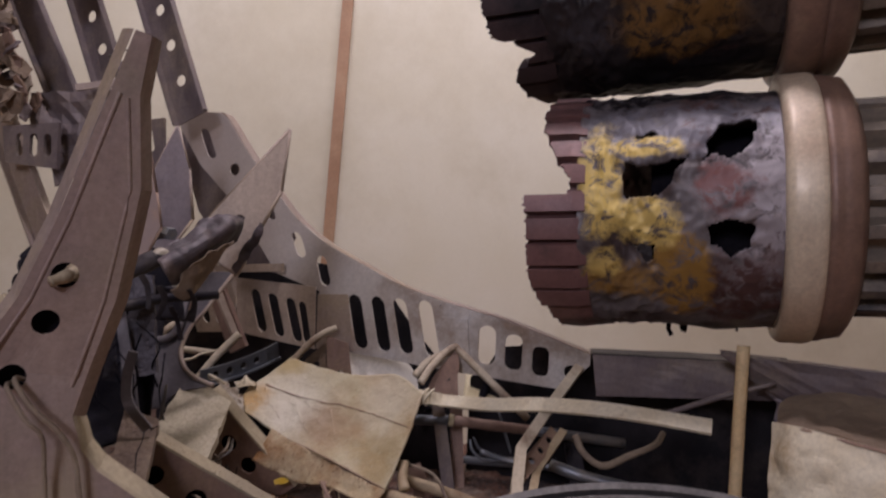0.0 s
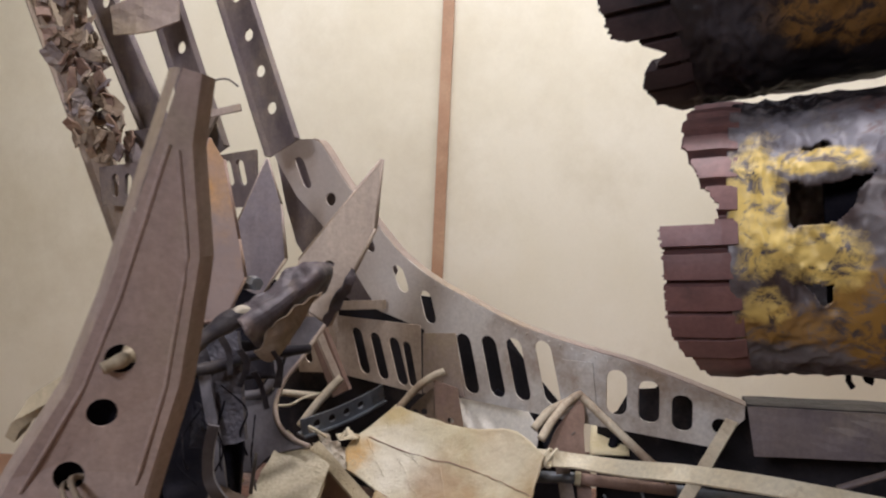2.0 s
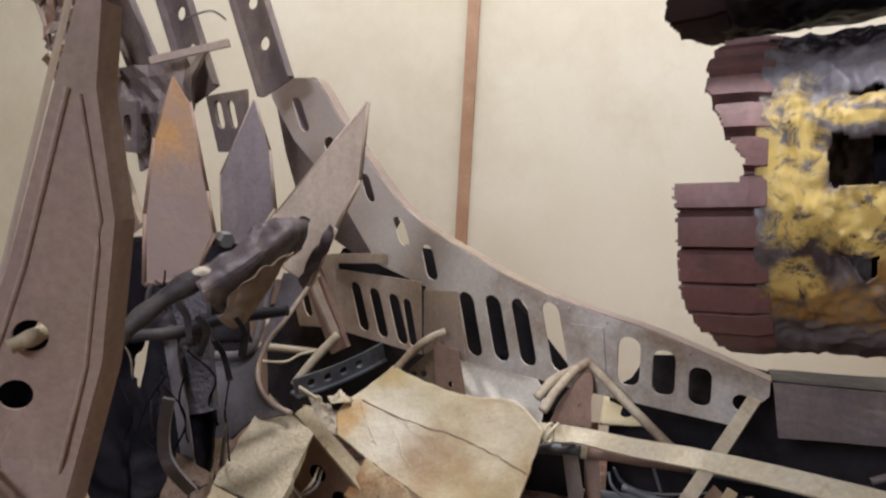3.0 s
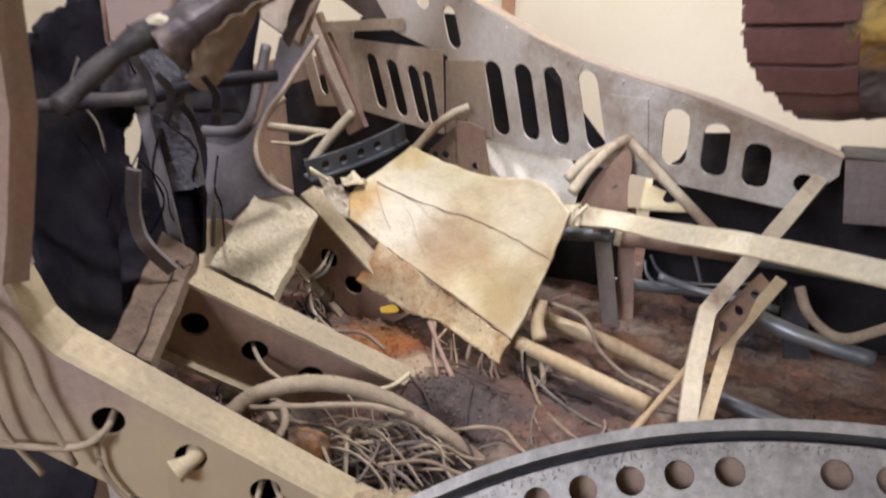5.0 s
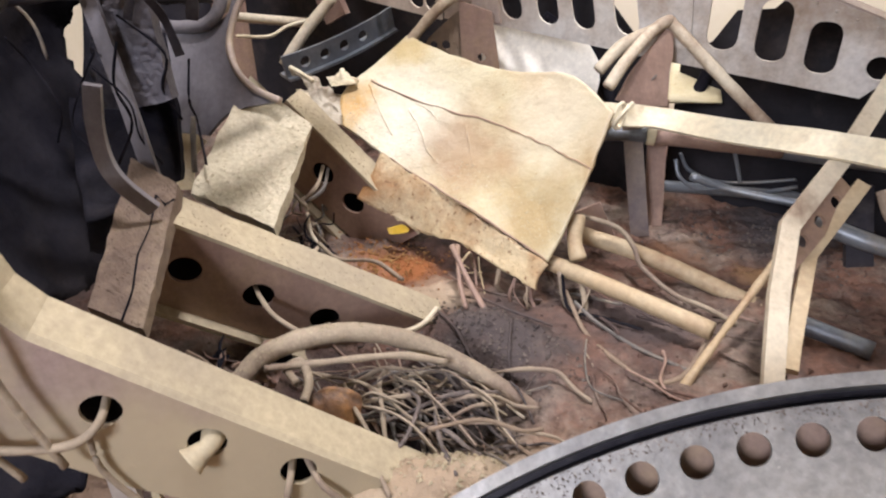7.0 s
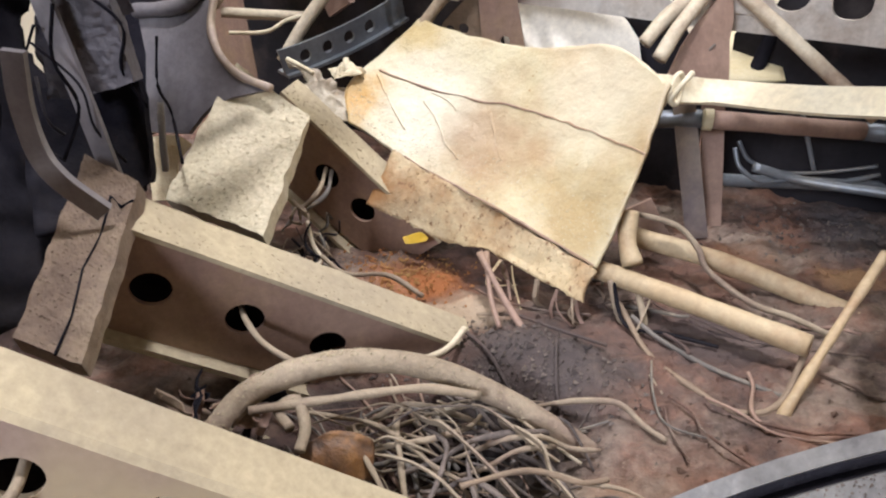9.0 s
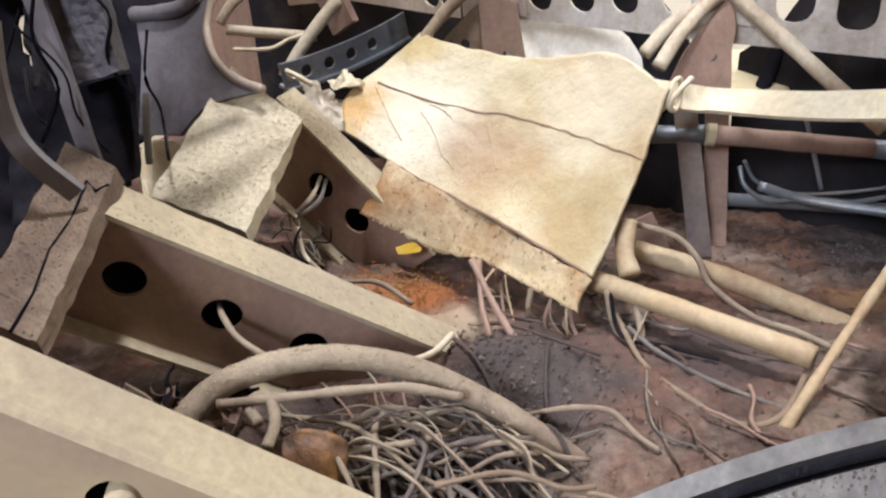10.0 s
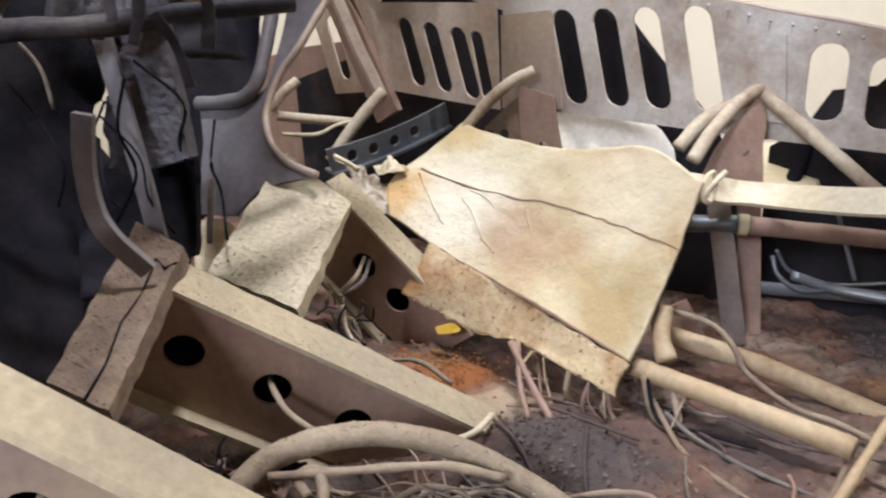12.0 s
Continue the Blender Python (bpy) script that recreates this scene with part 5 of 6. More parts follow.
def barrel(name, p0, p1, r, holes, mouth, mat, seed, label, collar_mat, rib_mat):
    """A scorched barrel: ribbed torn mouth, crumpled holed body, collar and fins. Holes and mouth are outlines along and round it."""
    p0, p1 = Vector(p0), Vector(p1)
    ax = (p1 - p0).normalized()
    up = (Vector((0, 0, 1)) - ax * ax.z).normalized()
    side = up.cross(ax)
    ln = (p1 - p0).length
    o = thing(name, p0.lerp(p1, 0.5) - up * r, label, "engine cylinder", "engine cylinders")
    off = Vector((seed, -seed, seed * 2))

    def shell(nx, na, s0, s1, radius, keep, thick, wrinkle=0.0):
        bm = bmesh.new()
        layer = bm.loops.layers.uv.new("unrolled")
        V, place = [], {}
        for i in range(nx + 1):
            row = []
            for j in range(na):
                a = 2 * math.pi * j / na - math.pi
                s = s0 + (s1 - s0) * i / nx
                rr = radius(s, a)
                d = -side * math.cos(a) + up * math.sin(a)
                if wrinkle:
                    q = p0 + ax * s + d * r
                    fold = max(0.0, 1.0 - abs(s - 0.16) / 0.09)
                    rr += wrinkle * (abs(noise.noise(q * 9 + off)) * -1.5 + noise.noise(q * 26 + off) * 0.35 - abs(noise.noise(q * 48 + off)) * 0.32)
                    rr -= wrinkle * fold * (1.6 * abs(noise.noise(Vector((s * 30, a * 4, seed)))) + 0.6 * abs(noise.noise(Vector((s * 62, a * 9, seed)))))
                    near = gap(s, a)
                    if near < 0.022:
                        rr += (1 - near / 0.022) * 0.012 * (noise.noise(Vector((s * 45, a * 9, seed))) - 0.15)
                v0, v1 = bm.verts.new(p0 + ax * s + d * rr), bm.verts.new(p0 + ax * s + d * (rr - thick))
                place[v0] = place[v1] = (s, a * 0.2)
                row.append((v0, v1, s, a))
            V.append(row)
        solid = [[keep((V[i][j][2] + V[i + 1][j][2]) / 2, V[i][j][3] + math.pi / na) for j in range(na)] for i in range(nx)]
        for i in range(nx):
            for j in range(na):
                if not solid[i][j]:
                    continue
                k = (j + 1) % na
                a, b, c, d = V[i][j], V[i + 1][j], V[i + 1][k], V[i][k]
                bm.faces.new((a[0], b[0], c[0], d[0]))
                bm.faces.new((d[1], c[1], b[1], a[1]))
                for (ii, jj), (u, v) in (((i - 1, j), (a, d)), ((i + 1, j), (c, b)), ((i, (j - 1) % na), (b, a)), ((i, k), (d, c))):
                    if ii < 0 or ii >= nx or not solid[ii][jj]:
                        bm.faces.new((u[0], v[0], v[1], u[1]))
        for face in bm.faces:
            for corner in face.loops:
                corner[layer].uv = place[corner.vert]
        bmesh.ops.delete(bm, geom=[v for v in bm.verts if not v.link_faces], context="VERTS")
        return bm

    def gap(s, a):
        """How far a spot lies from the nearest hole's edge; below nought inside it."""
        best = 1.0
        for hole in holes:
            pts = [(x, y * r) for x, y in hole]
            x, y = s + 0.008 * noise.noise(Vector((s * 40, a * 8, seed))), a * r + 0.008 * noise.noise(Vector((s * 40, a * 8, seed + 9)))
            within, far = False, 1.0
            for (xa, ya), (xb, yb) in zip(pts, pts[1:] + pts[:1]):
                if (ya > y) != (yb > y) and x < (xb - xa) * (y - ya) / (yb - ya) + xa:
                    within = not within
                t = max(0.0, min(1.0, ((x - xa) * (xb - xa) + (y - ya) * (yb - ya)) / ((xb - xa) ** 2 + (yb - ya) ** 2)))
                far = min(far, math.hypot(x - xa - t * (xb - xa), y - ya - t * (yb - ya)))
            best = min(best, -far if within else far)
        return best

    def mouth_keep(s, a):
        edge = np.interp(a, [q[0] for q in mouth], [q[1] for q in mouth])
        return s > edge + 0.003 * noise.noise(Vector((a * 14, seed, 1))) + 0.0035 * noise.noise(Vector((a * 45, seed, 4)))

    def rib(s, a):
        """Broad flat ribs with a narrow groove between, each standing a little proud on its lower side."""
        f = (a * 29 / (2 * math.pi) + 0.35) % 1.0
        return r * 0.985 + (0.0055 * (1 - f) if f > 0.24 else -0.012 * math.sin(math.pi * f / 0.24)) - 0.004 * max(0.0, (s - 0.085) / 0.02)

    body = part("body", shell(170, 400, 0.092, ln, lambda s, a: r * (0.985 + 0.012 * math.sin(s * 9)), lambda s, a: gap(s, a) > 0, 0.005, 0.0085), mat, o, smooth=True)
    part("ribbed_mouth", shell(44, 812, -0.012, 0.105, rib, mouth_keep, 0.005), rib_mat, o)
    for nm, mt, lb, prof in (("collar", collar_mat, "tan worn collar", [(ln - 0.004, 0.9), (ln - 0.003, 1.05), (ln + 0.003, 1.078), (ln + 0.010, 1.085), (ln + 0.040, 1.088), (ln + 0.047, 1.082), (ln + 0.050, 1.06), (ln + 0.051, 0.9)]),
                             ("collar_step", M_step, "brown stepped rim of the collar", [(ln + 0.048, 0.9), (ln + 0.048, 1.060), (ln + 0.060, 1.066), (ln + 0.066, 1.05), (ln + 0.072, 1.05), (ln + 0.088, 1.035), (ln + 0.094, 0.99), (ln + 0.102, 0.92), (ln + 0.102, 0.7), (ln + 0.052, 0.7)])):
        b = bmesh.new()
        rows = [[b.verts.new(p0 + ax * s + (-side * math.cos(2 * math.pi * j / 120) + up * math.sin(2 * math.pi * j / 120)) * (r * k + 0.0016 * noise.noise(Vector((s * 60, j * 0.35, seed))))) for j in range(120)] for s, k in prof]
        for r0, r1 in zip(rows, rows[1:] + rows[:1]):
            for j in range(120):
                b.faces.new((r0[j], r1[j], r1[(j + 1) % 120], r0[(j + 1) % 120]))
        o_collar = part(nm, b, mt, o if nm == "collar" else o_collar, lb, smooth=True)
    part("fin_sleeve", shell(8, 240, ln + 0.10, ln + 0.46, lambda s, a: r * 0.80 + 0.018 * max(-0.8, min(0.7, math.sin(a * 20) * 1.6)), lambda s, a: True, 0.02), M_fin, o, "sooty ribbed sleeve")
    part("inner_liner", shell(6, 60, 0.20, ln, lambda s, a: r * 0.68, lambda s, a: True, 0.01), M_burnt_or_shade, o, "dark inner liner")
    rnd = random.Random(int(seed * 10))
    for k in range(4 if seed < 2 else 0):
        s, a = rnd.uniform(0.07, ln - 0.05), rnd.uniform(-1.75, -1.35)
        p = p0 + ax * s + (-side * math.cos(a) + up * math.sin(a)) * r * 0.975
        part("shred", ribbon([p + Vector((0, 0, 0.012)), p - Vector((rnd.uniform(-0.004, 0.004), 0, 0.008)), p - Vector((rnd.uniform(-0.01, 0.01), 0, rnd.uniform(0.010, 0.02)))], rnd.uniform(0.002, 0.009), 0.0015, up=(1, 0, 0), curved=False), M_burnt_or_shade, body, "black shred of burnt skin")
    return o


CY0, CY1 = Vector((0.175, 1.329, 1.238)), Vector((0.542, 1.207, 1.259))
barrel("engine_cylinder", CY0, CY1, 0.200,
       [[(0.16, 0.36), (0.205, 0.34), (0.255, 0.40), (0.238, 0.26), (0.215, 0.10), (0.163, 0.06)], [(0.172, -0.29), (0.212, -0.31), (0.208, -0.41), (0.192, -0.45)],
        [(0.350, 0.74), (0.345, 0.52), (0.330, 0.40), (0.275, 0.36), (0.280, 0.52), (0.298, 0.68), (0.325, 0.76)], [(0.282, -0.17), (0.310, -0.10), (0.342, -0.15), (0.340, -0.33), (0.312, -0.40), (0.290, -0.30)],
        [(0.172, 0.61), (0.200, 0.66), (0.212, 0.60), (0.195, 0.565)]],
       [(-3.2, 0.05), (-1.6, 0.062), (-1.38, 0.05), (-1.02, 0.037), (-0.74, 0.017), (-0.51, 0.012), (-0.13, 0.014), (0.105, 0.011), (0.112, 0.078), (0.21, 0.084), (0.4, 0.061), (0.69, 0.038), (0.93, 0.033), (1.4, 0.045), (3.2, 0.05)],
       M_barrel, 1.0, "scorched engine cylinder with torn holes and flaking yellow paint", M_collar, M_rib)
barrel("engine_cylinder", CY0 + Vector((-0.09, 0.03, 0.394)), CY1 + Vector((-0.02, 0.03, 0.425)), 0.205, [[(0.20, 0.75), (0.27, 0.7), (0.26, 1.0), (0.21, 1.1)]],
       [(-3.2, 0.11), (-1.69, 0.095), (-1.32, 0.048), (-1.06, 0.036), (-0.95, 0.045), (-0.82, 0.078), (-0.70, 0.040), (-0.63, 0.010), (-0.41, 0.002), (0.3, 0.01), (0.6, 0.05), (1.2, 0.04), (3.2, 0.11)],
       M_barrel_b, 5.0, "black scorched engine cylinder with ochre paint, lying over the other", M_step, M_char)
link("wooden_stick", tube([(0.517, 1.232, 1.028), (0.511, 1.219, 0.895), (0.504, 1.201, 0.702)], 0.0105, 14, 0.04), M_wood, label="pale round wooden stick propping the cylinder", category="stick", smooth=True)

# ---- right side: grey beam and cream canister ----
beam = thing("grey_beam", (0.462, 1.344, 0.913), "grey metal beam under the cylinders", "beam")
part("side", sheet([[(0.295, 1.385, 0.977), (0.464, 1.358, 0.980), (0.635, 1.322, 0.985)], [(0.305, 1.380, 0.900), (0.466, 1.354, 0.909), (0.637, 1.318, 0.920)]], 12, 6, 0.006, 0.003), M_mauve, beam)
part("top", sheet([[(0.295, 1.385, 0.979), (0.463, 1.359, 0.982), (0.635, 1.322, 0.987)], [(0.304, 1.456, 0.979), (0.487, 1.429, 0.983), (0.668, 1.393, 0.986)]], 12, 4, 0.006, 0.002), M_soot, beam)
link("grey_beam", sheet([[(0.500, 1.291, 1.012), (0.606, 1.263, 1.004), (0.777, 1.195, 0.999)], [(0.602, 1.289, 0.941), (0.662, 1.250, 0.942), (0.779, 1.192, 0.945)], [(0.604, 1.285, 0.891), (0.663, 1.247, 0.893), (0.781, 1.189, 0.899)]], 12, 8, 0.02, 0.006), M_mauve, label="dusty grey beam end beside the cream canister", category="beam")
can = thing("canister", (0.532, 0.978, 0.803), "dented cream canister with a brown dusty top beside the ring", "canister")
part("front", sheet([[(0.502, 1.066, 0.941), (0.516, 1.027, 0.945), (0.558, 0.987, 0.941), (0.649, 0.938, 0.929)], [(0.495, 1.051, 0.864), (0.508, 1.002, 0.877), (0.552, 0.968, 0.882), (0.651, 0.925, 0.879)], [(0.483, 1.024, 0.757), (0.502, 0.975, 0.772), (0.547, 0.946, 0.779), (0.654, 0.909, 0.793)]], 36, 30, 0.006, 0.006, 12, 0, 2.0), M_strap, can)
part("top", sheet([[(0.502, 1.066, 0.942), (0.516, 1.027, 0.947), (0.558, 0.987, 0.943), (0.649, 0.938, 0.930)], [(0.533, 1.128, 0.952), (0.563, 1.108, 0.955), (0.621, 1.089, 0.951), (0.722, 1.051, 0.948)], [(0.589, 1.209, 0.953), (0.630, 1.190, 0.964), (0.693, 1.172, 0.970), (0.784, 1.134, 0.972)]], 30, 16, 0.006, 0.008, 12, 0, 4.0), M_clay, can, "brown dusty top")
part("seam", tube([(0.500, 1.061, 0.940), (0.514, 1.021, 0.944), (0.556, 0.982, 0.940), (0.646, 0.933, 0.927)], 0.003, 8, 0.3), M_brown, can, "dark folded seam")
link("cross_bar", tube([(0.387, 1.261, 0.894), (0.495, 1.266, 0.932), (0.583, 1.250, 0.964)], 0.005, 10), M_mauve, label="thin grey bar under the beam", category="bar", smooth=True)

# ---- cables and wire nest ----
link("cable", tube([(-0.329, 0.977, 0.760), (-0.309, 1.003, 0.776), (-0.271, 1.032, 0.780), (-0.229, 1.054, 0.772), (-0.184, 1.070, 0.752), (-0.127, 1.072, 0.722), (-0.066, 1.066, 0.684)], 0.009, 14, 0.12), M_cable, label="thick dusty cable looping over the wires", category="cable", smooth=True)
link("cable", tube([(-0.306, 0.989, 0.771), (-0.268, 1.007, 0.768), (-0.231, 1.025, 0.765), (-0.195, 1.042, 0.760), (-0.157, 1.055, 0.747)], 0.0034, 10, 0.3), M_cable, label="dusty cable under the thick one", category="cable", smooth=True)
cable_path = smooth_path([(-0.329, 0.977, 0.760), (-0.309, 1.003, 0.776), (-0.271, 1.032, 0.780), (-0.229, 1.054, 0.772), (-0.184, 1.070, 0.752), (-0.127, 1.072, 0.722)], 12)
rnd = random.Random(3)


def strand(x, y, ang, ln, lift, bend):
    """A stiff strand that sags from its middle, lying over the pit."""
    pts = []
    for k in range(6):
        f = k / 5 - 0.5
        px = x + math.cos(ang + bend * f) * f * ln + rnd.gauss(0, 0.0016)
        py = y + math.sin(ang + bend * f) * f * ln * 0.85 + rnd.gauss(0, 0.0016)
        pts.append((px, py, max(ground_z(px, py) + 0.002, 0.688 + lift - 0.05 * abs(f) + rnd.gauss(0, 0.0015))))
    return pts


for i in range(76):
    x, y = rnd.gauss(-0.175, 0.055), rnd.gauss(1.045, 0.030)
    ang = rnd.choice((rnd.gauss(-0.55, 0.25), rnd.gauss(-0.55, 0.25), rnd.gauss(-1.15, 0.3), rnd.gauss(0.35, 0.35)))
    top = i % 3 == 0
    r = rnd.choice((0.0006, 0.0009, 0.0012, 0.0016, 0.0021)) * (1.2 if top else 0.9)
    link("wire", tube(strand(x, y, ang, rnd.uniform(0.06, 0.17), rnd.uniform(0.026, 0.05) if top else rnd.uniform(-0.02, 0.02), rnd.gauss(0, 0.5)), r, 7, 0.45, 5), rnd.choice((M_cable, M_cable, M_tube, M_ash) if top else (M_clay, M_wire, M_brown, M_ash, M_wire)), label="dusty stiff wire in a tangled heap", category="wire", group="tangled wires", smooth=True)
for x, y, ang, ln, w in ((-0.215, 1.02, 0.12, 0.07, 0.006), (-0.17, 1.03, -0.75, 0.13, 0.007), (-0.15, 1.055, -0.6, 0.12, 0.005), (-0.12, 1.035, -0.9, 0.10, 0.006), (-0.20, 1.0, -0.5, 0.10, 0.006)):
    link("flat_strip", ribbon(strand(x, y, ang, ln, 0.045, 0.2), w, 0.0016, up=(0.2, -0.6, 1), rough=0.5), M_cable, label="flat dusty strip across the wire heap", category="strip", group="heap strips")
link("curled_peel", sheet([[(-0.275, 0.992, 0.733), (-0.255, 1.003, 0.742), (-0.228, 1.012, 0.733)], [(-0.270, 0.982, 0.726), (-0.250, 0.99, 0.736), (-0.226, 1.003, 0.724)], [(-0.268, 0.980, 0.712), (-0.248, 0.986, 0.716), (-0.224, 1.0, 0.708)]], 18, 14, 0.002, 0.007, 34, 0.003, 2.0), M_amber_peel, label="curled orange-brown peel under the thick cable", category="scrap", smooth=True)
for i in range(20):
    x, y = rnd.uniform(-0.16, 0.14), rnd.uniform(1.05, 1.34)
    ang = rnd.gauss(-0.6, 0.5)
    ln = rnd.uniform(0.04, 0.14)
    pts = []
    for k in range(4):
        s = (k / 3 - 0.5) * ln
        px, py = x + math.cos(ang) * s + rnd.uniform(-0.01, 0.01), y + math.sin(ang) * s + rnd.uniform(-0.01, 0.01)
        pts.append((px, py, ground_z(px, py) + 0.002 + rnd.uniform(0, 0.006)))
    link("wire", tube(pts, rnd.choice((0.001, 0.0013, 0.0018)), 6, 0.3, 5), rnd.choice((M_brown, M_wire, M_dirt, M_dirt)), label="thin wire lying in the dirt", category="wire", group="dirt wires", smooth=True)
for pts, r, mt, lb in (
        ([(-0.056, 1.243, 0.713), (-0.031, 1.182, 0.703), (-0.002, 1.14, 0.706), (0.033, 1.111, 0.706), (0.065, 1.122, 0.708), (0.096, 1.185, 0.714)], 0.0026, M_clay, "brown wire curving over the dirt"),
        ([(-0.045, 1.225, 0.712), (-0.021, 1.205, 0.703), (0.014, 1.172, 0.703), (0.05, 1.151, 0.702), (0.074, 1.138, 0.702)], 0.0022, M_wire, "dark wire sunk in the dirt"),
        ([(-0.062, 1.25, 0.73), (-0.05, 1.215, 0.708), (-0.015, 1.215, 0.702), (0.03, 1.20, 0.702)], 0.0018, M_burnt_or_shade, "black wire at the tube's end"),
        ([(-0.031, 1.145, 0.708), (-0.021, 1.125, 0.705)], 0.001, M_cable, "pale splinter in the dirt"),
        ([(-0.041, 1.208, 0.705), (-0.033, 1.225, 0.716), (-0.028, 1.240, 0.724)], 0.0009, M_cable, "pale bent splinter in the dirt"),
        ([(0.077, 1.53, 0.761), (0.085, 1.52, 0.739), (0.112, 1.52, 0.722), (0.157, 1.53, 0.723), (0.209, 1.54, 0.717), (0.25, 1.55, 0.722)], 0.003, M_steel, "blue-grey cable loop in the shade"),
        ([(0.086, 1.56, 0.758), (0.103, 1.56, 0.732), (0.144, 1.56, 0.718), (0.194, 1.56, 0.72), (0.249, 1.56, 0.729)], 0.0025, M_steel, "thin blue-grey cable loop in the shade"),
        ([(0.133, 1.5, 0.831), (0.146, 1.5, 0.793), (0.162, 1.5, 0.746)], 0.0025, M_steel, "thin upright wire behind the strap"),
        ([(0.000, 1.437, 0.882), (0.019, 1.436, 0.899), (0.028, 1.438, 0.908)], 0.0012, M_wire, "frayed thread on the gusset"),
        ([(-0.360, 1.095, 0.783), (-0.342, 1.069, 0.788), (-0.321, 1.051, 0.782), (-0.296, 1.044, 0.773), (-0.279, 1.047, 0.768)], 0.0024, M_cable, "pale wire out of the beam's hole"),
        ([(-0.189, 1.160, 0.730), (-0.196, 1.126, 0.734), (-0.209, 1.102, 0.740), (-0.223, 1.090, 0.748)], 0.003, M_tube, "pale wire curling over the beam's end"),
        ([(-0.047, 1.317, 0.773), (-0.003, 1.324, 0.757), (0.018, 1.313, 0.739), (0.029, 1.299, 0.721), (0.066, 1.271, 0.705), (0.099, 1.248, 0.706), (0.132, 1.233, 0.698)], 0.003, M_cable, "brown wire looping over the tubes"),
        ([(-0.370, 1.265, 0.774), (-0.365, 1.259, 0.751), (-0.353, 1.247, 0.739), (-0.362, 1.232, 0.736)], 0.0024, M_tube, "bare white wire hanging by the beam"),
        ([(-0.353, 1.248, 0.744), (-0.326, 1.240, 0.729), (-0.279, 1.234, 0.734), (-0.241, 1.219, 0.722)], 0.0025, M_cable, "pale wire running to the dirt"),
        ([(-0.380, 1.357, 0.793), (-0.373, 1.313, 0.787), (-0.386, 1.293, 0.774)], 0.0025, M_cable, "twisted wire out of the beam's hole"),
        ([(-0.374, 1.358, 0.790), (-0.367, 1.313, 0.781), (-0.391, 1.290, 0.768)], 0.0025, M_wire, "twisted grey wire out of the beam's hole"),
        ([(-0.189, 1.247, 0.758), (-0.158, 1.211, 0.724), (-0.128, 1.179, 0.701)], 0.0034, M_brown, "stiff brown strip in the dirt"),
        ([(-0.183, 1.249, 0.758), (-0.175, 1.219, 0.729), (-0.163, 1.193, 0.710)], 0.0028, M_brown, "stiff brown strip in the dirt"),
        ([(-0.065, 1.253, 0.732), (-0.056, 1.235, 0.705), (-0.042, 1.223, 0.693), (-0.033, 1.229, 0.702), (-0.039, 1.246, 0.724)], 0.0035, M_cable, "brown wire loop at the tube's end"),
        ([(-0.426, 1.152, 0.935), (-0.426, 1.145, 0.915), (-0.430, 1.142, 0.880)], 0.0028, M_wire, "thin straight wire by the burnt post"),
        ([(-0.154, 0.963, 0.752), (-0.115, 0.990, 0.744), (-0.081, 1.000, 0.728), (-0.063, 1.012, 0.721)], 0.0018, M_clay, "copper-brown wire over the heap"),
        ([(-0.277, 0.988, 0.760), (-0.290, 1.000, 0.765), (-0.278, 1.006, 0.769), (-0.267, 0.991, 0.760), (-0.266, 0.975, 0.753)], 0.004, M_cable, "wire loop in the heap")):
    link("wire", tube(pts, r, 8, 0.2), mt, label=lb, category="wire", smooth=True)
link("leaf_scrap", sheet([[(-0.287, 1.319, 0.731), (-0.269, 1.325, 0.735), (-0.260, 1.326, 0.728)], [(-0.284, 1.317, 0.724), (-0.272, 1.321, 0.724), (-0.262, 1.324, 0.725)]], 6, 4, 0.002, 0.004), M_yellow, label="small yellow scrap in the shade of the flap", category="scrap")

# ---- behind and inside the ring ----
link("cream_tank", sheet([[(0.183, 1.012, 0.635), (0.218, 1.063, 0.628), (0.266, 1.099, 0.629), (0.341, 1.118, 0.634)], [(0.171, 0.959, 0.630), (0.201, 0.978, 0.651), (0.242, 0.995, 0.663), (0.297, 1.010, 0.667)]], 20, 10, 0.006, 0.004, 12), M_strap, label="rounded cream tank seen through the ring", category="tank", smooth=True)
for x, mt in ((1190, M_brown), (1255, M_clay), (1310, M_brown)):
    q = Vector((0.121, 1.007, 0.648)) + Vector(((x - 1250) * 0.0005, 0, 0))
    link("inner_bracket", ribbon([q + Vector((0, 0.03, 0.05)), q - Vector((0, 0.01, 0.06))], 0.024, 0.006, up=(1, 0, 0), curved=False), mt, label="brown bracket inside the ring frame", category="bracket", group="ring brackets")

# crumbs of dirt and ash
bm = bmesh.new()
rnd = random.Random(21)
for i in range(1500):
    x, y = rnd.uniform(-0.42, 0.35), rnd.uniform(0.80, 1.55)
    z, r = ground_z(x, y), rnd.uniform(0.0008, 0.003) * rnd.choice((1, 1, 1.8))
    vs = [bm.verts.new((x + dx * r * rnd.uniform(0.7, 1.3), y + dy * r * rnd.uniform(0.7, 1.3), z + dz * r)) for dx, dy, dz in ((1, 0, 0), (-0.5, 0.87, 0), (-0.5, -0.87, 0), (0, 0, 0.9), (0, 0, -0.5))]
    for f in ((0, 1, 3), (1, 2, 3), (2, 0, 3), (1, 0, 4), (2, 1, 4), (0, 2, 4)):
        bm.faces.new([vs[k] for k in f])
link("dirt_crumbs", bm, M_dirt, label="loose crumbs of dirt and ash", category="dirt", kind="stuff")


